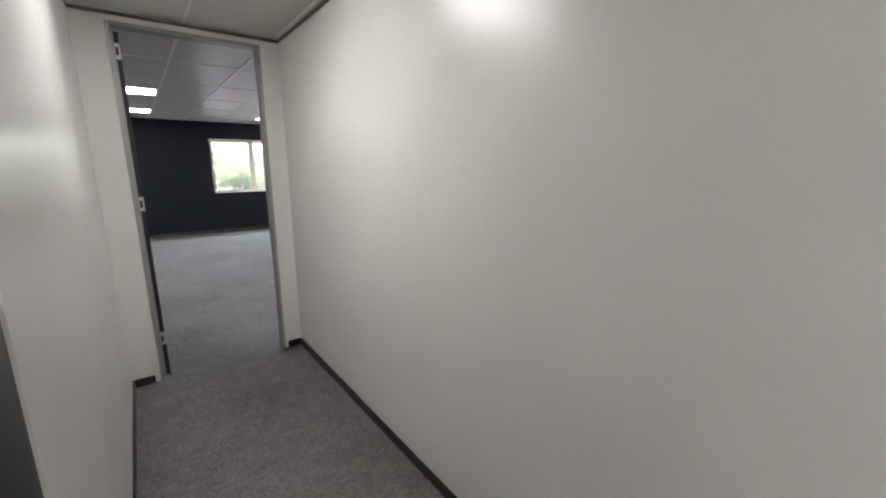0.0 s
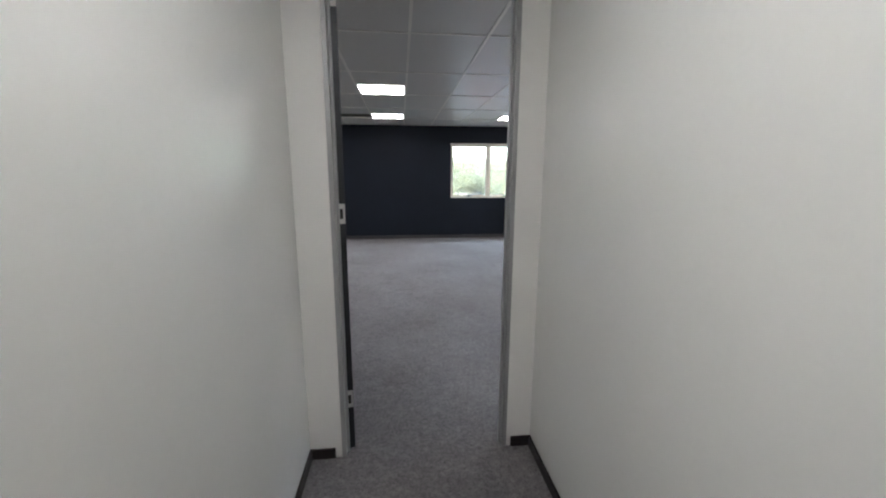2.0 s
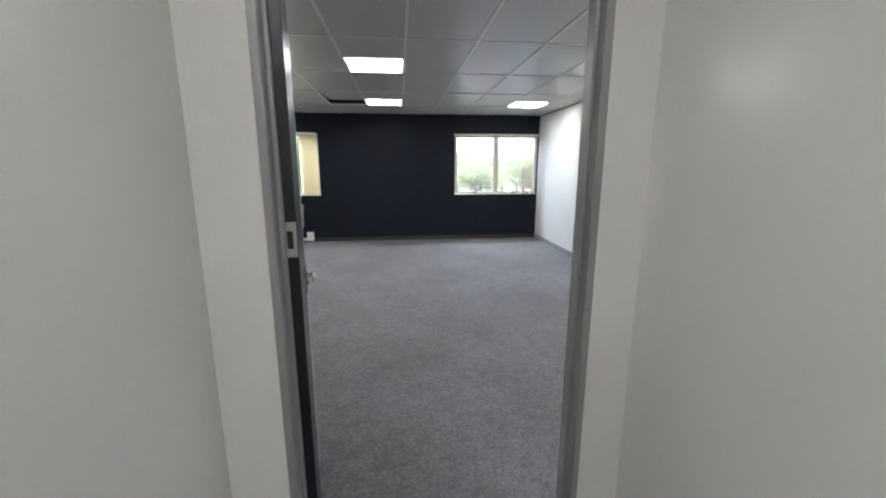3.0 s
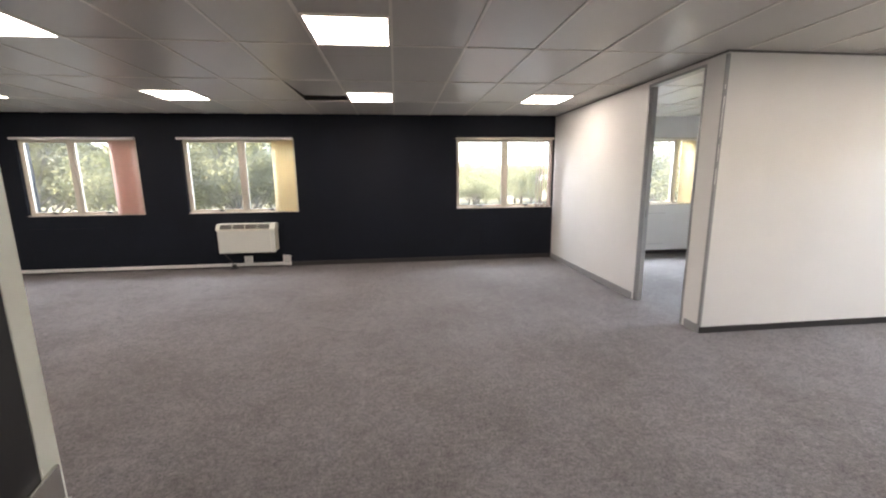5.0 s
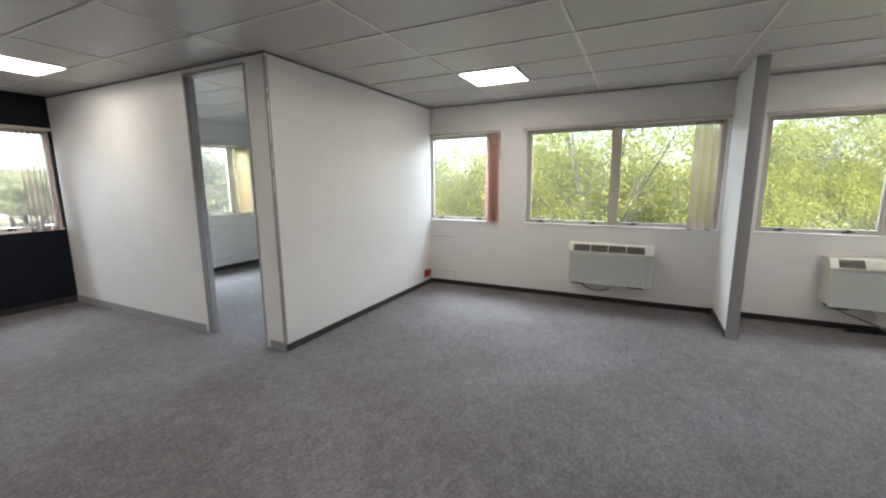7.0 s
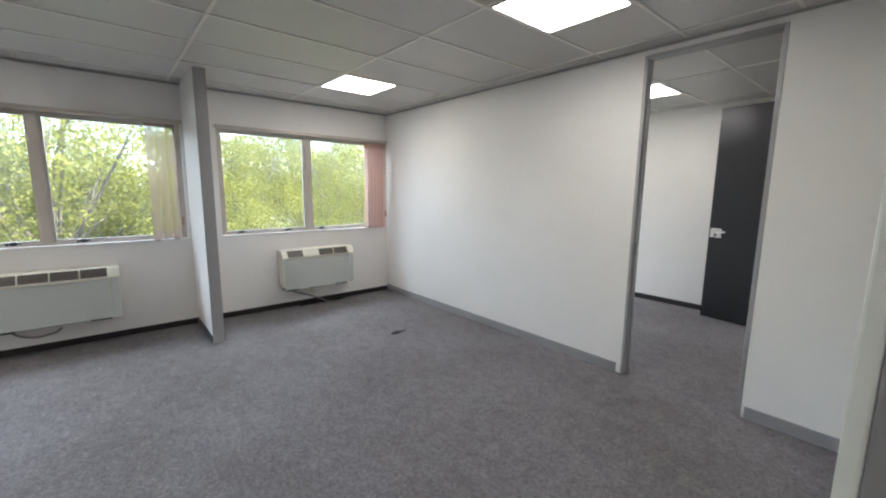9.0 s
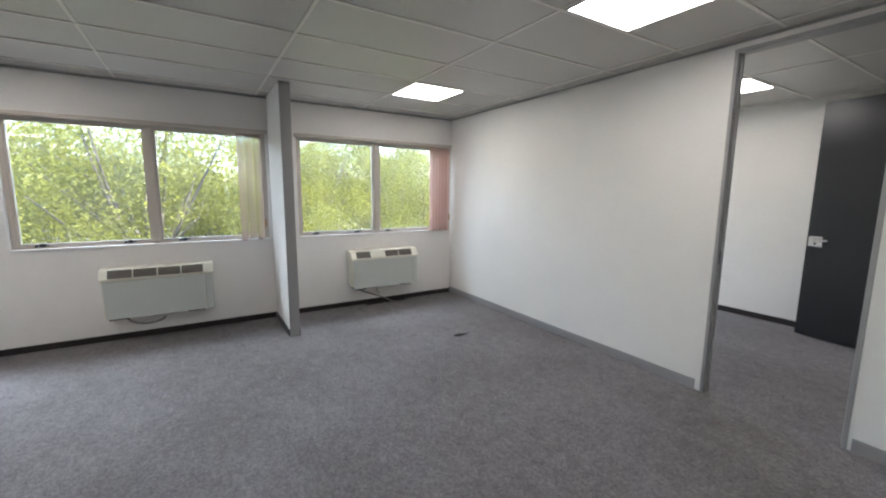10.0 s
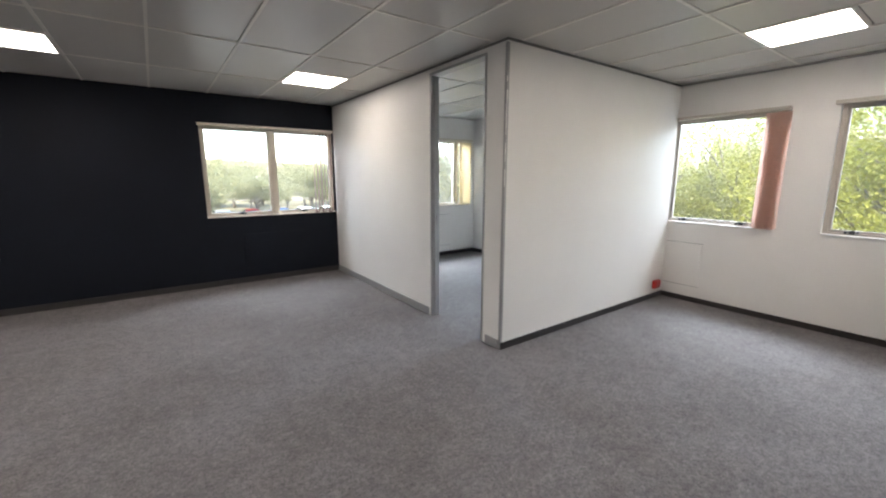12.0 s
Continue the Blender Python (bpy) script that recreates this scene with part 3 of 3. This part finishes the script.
surface_weight = surface("tan_plastic", (0.42, 0.27, 0.14), 0.5)
blind("x", D, -8.75, -6.98, -7.34, -7.00, PINK, "pink vertical blind drawn to one side of the window", lean=12, cord=False, railmat=PLASTIC)
blind("x", D, -6.34, -4.55, -4.87, -4.56, BEIGE, "cream vertical blind drawn to one side of the window", lean=12, cord=False, railmat=PLASTIC)
blind("x", D, -1.80, -0.02, -0.36, -0.05, SHEER, "pale vertical blind stacked beside the partition", lean=55, cord=False)
blind("x", D, 1.05, 2.74, 2.45, 2.72, BEIGE, "cream vertical blind in the corner office", lean=25, cord=False)
blind("y", R, -1.06, -0.02, -1.05, -0.90, PINK, "pink vertical blind stacked at the window edge", pitch=0.03, lean=22, cord=False, railmat=GREYFRAME)
blind("y", R, -3.59, -1.38, -3.52, -3.27, SHEER, "thin faded pink vertical blind half drawn", pitch=0.07, lean=20, railmat=GREYFRAME)
blind("y", R, -6.06, -3.88, -6.02, -5.71, PINK, "pink vertical blind drawn to the corner", lean=12, railmat=GREYFRAME)


# ---- fan coil units ----
def fan_coil(at, turn, face, label, flap=-1):
    """Wall unit, width along local x, the front towards local -y, wall at local y = 0."""
    t = thing("fan_coil_unit", at, label, "heater", "wall fan coil units", turn=turn)
    w, d, h = 0.46, 0.21, 0.48
    part("casing", boxes((-w, -d + 0.012, 0.02, w, 0, h - 0.05), bevel=0.012), UNIT_BODY, t, "ivory casing")
    part("front_panel", boxes((-w + 0.012, -d, 0.0, w - 0.075, -d + 0.02, h - 0.108), bevel=0.005), face, t, "flat front panel")
    part("side_panel", boxes((w - 0.068, -d + 0.003, 0.0, w, -d + 0.02, h - 0.108), bevel=0.005), face, t)
    prof = [(0, h), (-d + 0.055, h), (-d + 0.05, h - 0.002), (-d - 0.008, h - 0.085), (-d - 0.01, h - 0.096), (-d + 0.004, h - 0.102), (0, h - 0.102)]
    top = bmesh.new()
    ends = [[top.verts.new((x, y, z)) for y, z in prof] for x in (-w - 0.01, w + 0.01)]
    for k in range(len(prof)):
        top.faces.new((ends[0][k], ends[0][(k + 1) % len(prof)], ends[1][(k + 1) % len(prof)], ends[1][k]))
    top.faces.new(ends[0])
    top.faces.new(ends[1][::-1])
    part("top_cover", top, UNIT_BODY, t, "ivory sloping top cover")
    tilt = math.degrees(math.atan2(0.083, 0.058))
    for k in range(4):
        x0 = -w + 0.055 + k * 0.198
        m = pose(x0, -d + 0.021, h - 0.0435, tilt)
        gb = boxes((0, -0.044, 0.0005, 0.188, 0.044, 0.003))
        gb.transform(m)
        if k == flap:
            part("control_flap", gb, UNIT_BODY, t, "ivory control flap")
            continue
        g = part("air_grille", gb, GRILLE, t, "brown air grille")
        for q in range(4):
            fb = boxes((0, -0.028 + q * 0.018, 0.0028, 0.188, -0.0255 + q * 0.018, 0.005))
            fb.transform(m)
            part("grille_bar", fb, GRILLE_BAR, g)
    for x0 in (-w + 0.03, w - 0.24):
        part("bracket", boxes((x0, -d + 0.03, -0.022, x0 + 0.16, -0.03, 0.02), bevel=0.006), BLACKMETAL, t, "black under bracket")
    return t


def arc(points, n=24):
    """Smooth polyline through control points."""
    p = [Vector(q) for q in points]
    p = [2 * p[0] - p[1]] + p + [2 * p[-1] - p[-2]]
    out = []
    for i in range(1, len(p) - 2):
        for k in range(n // (len(p) - 3)):
            u = k / (n // (len(p) - 3))
            a, b, c, d_ = p[i - 1:i + 3]
            out.append(0.5 * (2 * b + (c - a) * u + (2 * a - 5 * b + 4 * c - d_) * u * u + (3 * b - a - 3 * c + d_) * u ** 3))
    return out + [p[-2]]


fan_coil((-5.36, D, 0.29), 0, UNIT_FACE_PALE, "pale ivory wall fan coil unit on the dark wall")
u1 = fan_coil((R, -2.495, 0.265), -90, UNIT_FACE, "grey-green wall fan coil unit under the window")
u2 = fan_coil((R, -4.955, 0.265), -90, UNIT_FACE, "grey-green wall fan coil unit beside the stub", 1)
part("power_cable", tube(arc([(-0.30, -0.10, 0.0), (-0.27, -0.11, -0.06), (-0.16, -0.12, -0.10), (-0.03, -0.12, -0.085), (0.02, -0.12, -0.05)]), 0.010), CABLE, u1, "looped grey cable", True)
part("power_cable", tube(arc([(-0.36, -0.06, 0.0), (-0.30, -0.08, -0.06), (-0.12, -0.11, -0.13), (0.02, -0.12, -0.19), (0.10, -0.13, -0.24), (0.17, -0.15, -0.252)]), 0.010), CABLE, u2, "hanging grey cable", True)
part("pipe_stub", tube([(-0.06, -0.03, 0.0), (-0.06, -0.03, -0.09), (-0.02, -0.05, -0.12)], 0.018), UNIT_BODY, u2, "short ivory drain pipe", True)


fc = bmesh.new()
for wob, rise in ((0.0, 0.010), (1.7, 0.024), (3.1, 0.012)):
    strand = tube(arc([(0.02 * math.sin(wob + k * 1.9), -0.30 + 0.10 * k + 0.02 * math.cos(wob + k), rise) for k in range(7)], 36), 0.009, 6)
    me_ = bpy.data.meshes.new("strand")
    strand.to_mesh(me_)
    strand.free()
    fc.from_mesh(me_)
    bpy.data.meshes.remove(me_)
floor_cable = tagged(new("floor_cable", mesh_of("floor_cable", fc, BLACKCABLE, True)), "loose black cables lying on the carpet by the skirting", "cable")
floor_cable.matrix_basis = pose(R - 0.075, -5.02, 0)

# wall panels over old openings, skirting trunking and sockets
structure("panel_dark_wall_west", boxes((-8.75, D - 0.012, 0.21, -7.62, D, 0.74), bevel=0.004), NAVY, "navy blanking panel on the dark wall", "wall panel")
structure("panel_dark_wall_east", boxes((-1.37, D - 0.008, 0.20, -0.55, D, 0.70), bevel=0.004), NAVY, "navy blanking panel on the dark wall", "wall panel")


def white_panel(name, along, a, b, z0, z1, wall, label):
    """White blanking board; grey strips above and below it colour in the shadow gap."""
    def bx(u0, u1, p0, p1, q0, q1):
        return (u0, q0, p0, u1, q1, p1) if along == "x" else (q0, u0, p0, q1, u1, p1)
    p = structure(name, boxes(bx(a, b, z0, z1, wall - 0.012, wall), bevel=0.003), PLASTER, label, "wall panel")
    for z in (z0 - 0.005, z1):
        part("shadow_gap", boxes(bx(a, b, z, z + 0.005, wall - 0.008, wall)), CABLE, p, "narrow grey strip standing for the shaded gap")


white_panel("panel_east_wall", "y", -0.42, -0.015, 0.195, 0.71, R, "white blanking panel under the window")
white_panel("panel_office_wall", "x", 1.25, 2.25, 0.195, 0.78, D, "white blanking panel under the office window")
tr = tagged(thing("cable_trunking", (0, 0, 0)), "white plastic cable trunking along the dark wall skirting", "cable trunking")
part("channel", boxes((WEST, D - 0.045, 0.028, -4.84, D - t_, 0.078), bevel=0.004), PLASTIC, tr)
part("lid", boxes((WEST, D - 0.049, 0.034, -4.84, D - 0.044, 0.072), bevel=0.002), PLASTIC, tr)


def socket_box(at, turn, mat, label, w=0.11, h=0.11, dark=BLACKMETAL):
    t = thing("wall_socket", at, label, "socket", turn=turn)
    part("back_box", boxes((-w / 2, -0.04, 0, w / 2, 0, h), bevel=0.005), mat, t)
    part("face_plate", boxes((-w / 2 + 0.006, -0.046, 0.006, w / 2 - 0.006, -0.039, h - 0.006), bevel=0.003), mat, t)
    part("switch", boxes((w * 0.18, -0.05, h * 0.55, w * 0.36, -0.045, h * 0.85), bevel=0.002), mat, t)
    for x, z in ((0, 0.62), (-0.02, 0.38), (0.02, 0.38)):
        part("socket_hole", tube([(x, -0.0445, h * z), (x, -0.0475, h * z)], 0.006, 8), dark, t)
    return t


socket_box((-5.42, D - 0.004, 0.078), 0, PLASTIC, "white wall socket above the trunking", 0.13, 0.12)
socket_box((-4.78, D - t_, 0.02), 0, PLASTIC, "white trunking end box with socket", 0.13, 0.18)
socket_box((2.655, 0.0, 0.125), 0, RED, "red power socket on the white partition", 0.13, 0.10)
pl = thing("black_plug", (-5.63, D - 0.11, 0.0), "black plug and coiled lead on the carpet", "plug")
part("plug_body", tube([(0, 0.0, 0.03), (0, 0, 0.075)], [0.045, 0.035], 14), BLACKCABLE, pl, smooth=True)
part("lead", tube(arc([(0, 0, 0.07), (-0.05, 0.03, 0.13), (-0.14, 0.05, 0.22), (-0.18, 0.06, 0.27)]), 0.008), BLACKCABLE, pl, smooth=True)
part("coil", tube([(0.055 * math.cos(k * math.tau / 20), 0.055 * math.sin(k * math.tau / 20), 0.012 + 0.018 * k / 40) for k in range(41)], 0.011, 6), BLACKCABLE, pl, smooth=True)

# torn flap in the carpet
fl = bmesh.new()
ring = [(-0.10, 0.03), (-0.03, 0.040), (0.06, 0.014), (0.11, 0.0), (0.02, -0.014), (-0.06, -0.016)]
lo = [fl.verts.new((x, y, 0.001)) for x, y in ring]
hi = [fl.verts.new((x * 0.96, y * 0.96, 0.004 + 0.010 * (y > 0.02))) for x, y in ring]
fl.faces.new(hi)
fl.faces.new(lo[::-1])
for k in range(6):
    fl.faces.new((lo[k], lo[(k + 1) % 6], hi[(k + 1) % 6], hi[k]))
torn = tagged(new("carpet_flap", mesh_of("carpet_flap", fl, VOID_BLACK)), "small black torn flap lifted from the carpet", "carpet flap")
torn.matrix_basis = pose(1.175, -5.19, 0, 0, 0, -78)


# ---- outside ----
GZ = -3.6
structure("ground", boxes((-900, -900, GZ - 0.5, 900, 900, GZ)), GRASS, "dry grass around the office building", "ground")
structure("road", boxes((-70, 16, GZ - 0.2, 60, 62, GZ + 0.03)), ASPHALT, "sunlit asphalt car park", "road")
structure("outer_wall_below", boxes((WEST - 0.2, SOUTH - 0.2, GZ, R + 0.24, D + 0.24, -0.25)), BRICKWALL, "rendered storey below the office", "wall")
for k in range(14):
    x = -40 + k * 5.4
    structure("parking_line", boxes((x, 36, GZ + 0.03, x + 0.12, 41, GZ + 0.036)), PLASTIC, "white painted parking line", "road marking")


def leaves(rng, centres, radius, count, size):
    verts, faces = [], []
    for k in range(count):
        c = centres[rng.randrange(len(centres))]
        r = radius * rng.random() ** 0.45
        th, ph = rng.uniform(0, math.tau), math.acos(rng.uniform(-1, 1))
        p = Vector(c) + Vector((r * math.sin(ph) * math.cos(th), r * math.sin(ph) * math.sin(th), r * 0.75 * math.cos(ph)))
        a = Vector((rng.gauss(0, 1), rng.gauss(0, 1), rng.gauss(0, 0.7))).normalized()
        b = a.orthogonal().normalized()
        b.rotate(Matrix.Rotation(rng.uniform(0, math.tau), 3, a))
        s = size * rng.uniform(0.6, 1.3)
        n = len(verts)
        verts += [p - a * s, p + b * s * 0.42, p + a * s, p - b * s * 0.42]
        faces.append((n, n + 1, n + 2, n + 3))
    return verts, faces


def tree(seed, height, spread, count, size, mat, label):
    rng = random.Random(seed)
    t = thing("tree", (0, 0, 0), label, "tree", "trees outside")
    trunk_top = height * 0.38
    pts = [(0, 0, 0)]
    for k in range(1, 6):
        pts.append((pts[-1][0] + rng.uniform(-0.12, 0.12), pts[-1][1] + rng.uniform(-0.12, 0.12), trunk_top * k / 5))
    part("trunk", tube(pts, [0.22 - 0.02 * k for k in range(6)], 9), BARK, t, smooth=True)
    centres = []
    for k in range(30):
        a = k * 2.4 + rng.uniform(-0.4, 0.4)
        up = rng.uniform(0.45, 1.0) * height
        reach = spread * rng.uniform(0.35, 1.0) * (1.15 - 0.6 * abs(up / height - 0.6))
        base = Vector(pts[rng.randrange(3, 6)])
        tip = Vector((math.cos(a) * reach, math.sin(a) * reach, up))
        mid = base.lerp(tip, 0.5) + Vector((rng.uniform(-.3, .3), rng.uniform(-.3, .3), rng.uniform(0, 0.5)))
        line = arc([base, mid, tip], 10)
        part("limb", tube(line, [0.036 * (1 - i / len(line)) + 0.007 for i in range(len(line))], 6), BARK, t, smooth=True)
        for f in (1.0, 0.75, 0.5):
            centres.append(line[int((len(line) - 1) * f)] + Vector((rng.uniform(-.4, .4), rng.uniform(-.4, .4), rng.uniform(-.2, .3))))
    v, f = leaves(rng, centres, spread * 0.20, count, size)
    me = bpy.data.meshes.new("crown")
    me.from_pydata(v, [], f)
    me.materials.append(mat)
    c = new("crown", me)
    c.parent = t
    tagged(c, "airy crown of small leaves")
    return t


def grove(proto, spots):
    for n, (x, y, s, turn) in enumerate(spots):
        m = pose(x, y, GZ, 0, 0, turn)
        if n == 0:
            proto.matrix_basis = m @ Matrix.Scale(s, 4)
        else:
            o = copy_thing(proto, m)
            o.scale = (s, s, s)


grove(tree(3, 7.3, 3.5, 46000, 0.040, LEAF_A, "leafy yellow-green tree outside the windows"),
      [(10.6, -1.9, 1.14, 0), (12.2, -5.4, 0.92, 110), (12.4, 1.8, 1.06, 200), (15.0, -9.4, 1.12, 40), (11.6, -10.4, 0.94, 300), (11.2, 5.2, 1.0, 75), (14.5, 8.0, 1.05, 20)])
grove(tree(8, 7.0, 3.9, 40000, 0.045, LEAF_A, "bright spreading tree outside the windows"),
      [(14.4, -3.6, 1.0, 20), (19.5, 0.4, 1.12, 130), (17.5, -6.8, 1.22, 260), (21.5, -13.0, 1.35, 70), (21.0, 5.5, 1.1, 10), (15.5, -14.5, 1.0, 190), (9.4, -7.8, 0.68, 150)])
grove(tree(21, 9.5, 4.0, 30000, 0.075, LEAF_B, "dusty olive tree outside the dark wall"),
      [(-9.2, 13.6, 1.05, 0), (-13.0, 14.2, 1.12, 100), (-16.6, 13.2, 1.08, 210), (-20.5, 16.0, 1.1, 300), (-11.4, 19.0, 1.0, 30), (9.2, 12.6, 1.05, 50), (13.0, 15.0, 1.0, 160)])
# Far trees wear the haze-paled leaf colours.
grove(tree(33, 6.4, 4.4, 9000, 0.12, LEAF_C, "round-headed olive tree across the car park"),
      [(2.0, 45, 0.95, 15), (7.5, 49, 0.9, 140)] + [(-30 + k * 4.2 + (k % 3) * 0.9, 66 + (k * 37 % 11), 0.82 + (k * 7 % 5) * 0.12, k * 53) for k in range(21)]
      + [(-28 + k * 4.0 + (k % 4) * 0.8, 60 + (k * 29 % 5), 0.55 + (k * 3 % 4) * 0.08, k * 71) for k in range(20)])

structure("backdrop_hills", tube([(-400, 330, GZ), (-200, 340, GZ + 4), (0, 350, GZ + 10), (160, 340, GZ + 6), (400, 330, GZ)], [5, 7, 9, 7, 5], 10), GRASS, "low wooded hills far off", "backdrop")


def house(at, w, d, h):
    t = thing("house", at, "pale house with grey pitched roof across the car park", "house", "far houses")
    part("wall", boxes((-w / 2, -d / 2, 0, w / 2, d / 2, h)), BRICKWALL, t)
    bm = bmesh.new()
    e = 0.4
    v = [bm.verts.new(p) for p in ((-w / 2 - e, -d / 2 - e, h), (w / 2 + e, -d / 2 - e, h), (w / 2 + e, d / 2 + e, h), (-w / 2 - e, d / 2 + e, h), (-w / 2 - e, 0, h + 2), (w / 2 + e, 0, h + 2))]
    for f in ((0, 1, 5, 4), (2, 3, 4, 5), (0, 4, 3), (1, 2, 5), (0, 3, 2, 1)):
        bm.faces.new([v[i] for i in f])
    part("roof", bm, ROOFTILE, t)
    for x in (-w / 3, 0, w / 3):
        part("window", boxes((x - 0.7, -d / 2 - 0.04, 1.0, x + 0.7, -d / 2 - 0.004, 2.3)), CARGLASS, t)
    return t


h0 = house((8, 92, GZ), 16, 8, 3.2)
copy_thing(h0, pose(-22, 96, GZ, 0, 0, 8))
copy_thing(h0, pose(30, 90, GZ, 0, 0, -6))


def car(at, turn, paint, label):
    t = thing("car", at, label, "car", "parked cars", turn=turn)
    prof = [(-2.1, 0.3), (-2.15, 0.75), (-1.95, 0.95), (-1.1, 1.02), (-0.45, 1.45), (0.95, 1.47), (1.6, 1.05), (2.0, 0.98), (2.12, 0.6), (2.05, 0.3)]
    bm = bmesh.new()
    sides = [[bm.verts.new((x, s * (0.84 if z < 1.1 else 0.64), z)) for x, z in prof] for s in (-1, 1)]
    n = len(prof)
    for k in range(n):
        bm.faces.new((sides[0][k], sides[0][(k + 1) % n], sides[1][(k + 1) % n], sides[1][k]))
    bm.faces.new(sides[0][::-1])
    bm.faces.new(sides[1])
    bmesh.ops.bevel(bm, geom=list(bm.edges), offset=0.06, segments=2, affect="EDGES")
    part("body", bm, paint, t, smooth=True)
    for s in (-1, 1):
        g = bmesh.new()
        q = [(-0.9, 1.07), (-0.42, 1.38), (0.88, 1.39), (1.38, 1.07)]
        a = [g.verts.new((x, s * (0.86 if z < 1.1 else 0.715), z)) for x, z in q]
        b = [g.verts.new((x, s * (0.80 if z < 1.1 else 0.64), z)) for x, z in q]
        for k in range(4):
            g.faces.new((a[k], a[(k + 1) % 4], b[(k + 1) % 4], b[k]))
        g.faces.new(a)
        g.faces.new(b[::-1])
        part("side_window", g, CARGLASS, t)
        for x in (-1.3, 1.3):
            wh = part("wheel", tube([(x, s * 0.66, 0.31), (x, s * 0.87, 0.31)], 0.31, 16), TYRE, t)
            part("rim", tube([(x, s * 0.86, 0.31), (x, s * 0.885, 0.31)], 0.19, 12), STEEL, wh)
    part("windscreen", boxes((-1.0, -0.58, 1.10, -0.62, 0.58, 1.36), bevel=0.02), CARGLASS, t)
    part("rear_window", boxes((1.12, -0.58, 1.12, 1.42, 0.58, 1.36), bevel=0.02), CARGLASS, t)
    return t


PAINTS = [surface("white_car_paint", (0.72, 0.72, 0.72), 0.2, relief=0), surface("silver_car_paint", (0.45, 0.46, 0.47), 0.25, 0.5, relief=0),
          surface("red_car_paint", (0.40, 0.02, 0.02), 0.2, relief=0), surface("blue_car_paint", (0.04, 0.08, 0.22), 0.2, relief=0)]
protos = [car((-20 - 3 * k, 38, GZ + 0.03), 88, p, "parked %s car in the sunlit car park" % c) for k, (p, c) in enumerate(zip(PAINTS, ("white", "silver", "red", "dark blue")))]
for k in range(22):
    row, col = divmod(k, 11)
    copy_thing(protos[(k * 5 + row) % 4 if k % 4 else 0], pose(-12 + col * 2.9 + row * 0.8, 34 + row * 11 + (k % 3) * 0.4, GZ + 0.03, 0, 0, 90 + (k % 5 - 2) * 2))
for k, (x, y) in enumerate(((-11.5, 20.5), (-14.8, 20.2), (-18.4, 21.0))):
    copy_thing(protos[(2, 0, 1)[k]], pose(x, y, GZ + 0.03, 0, 0, 90))
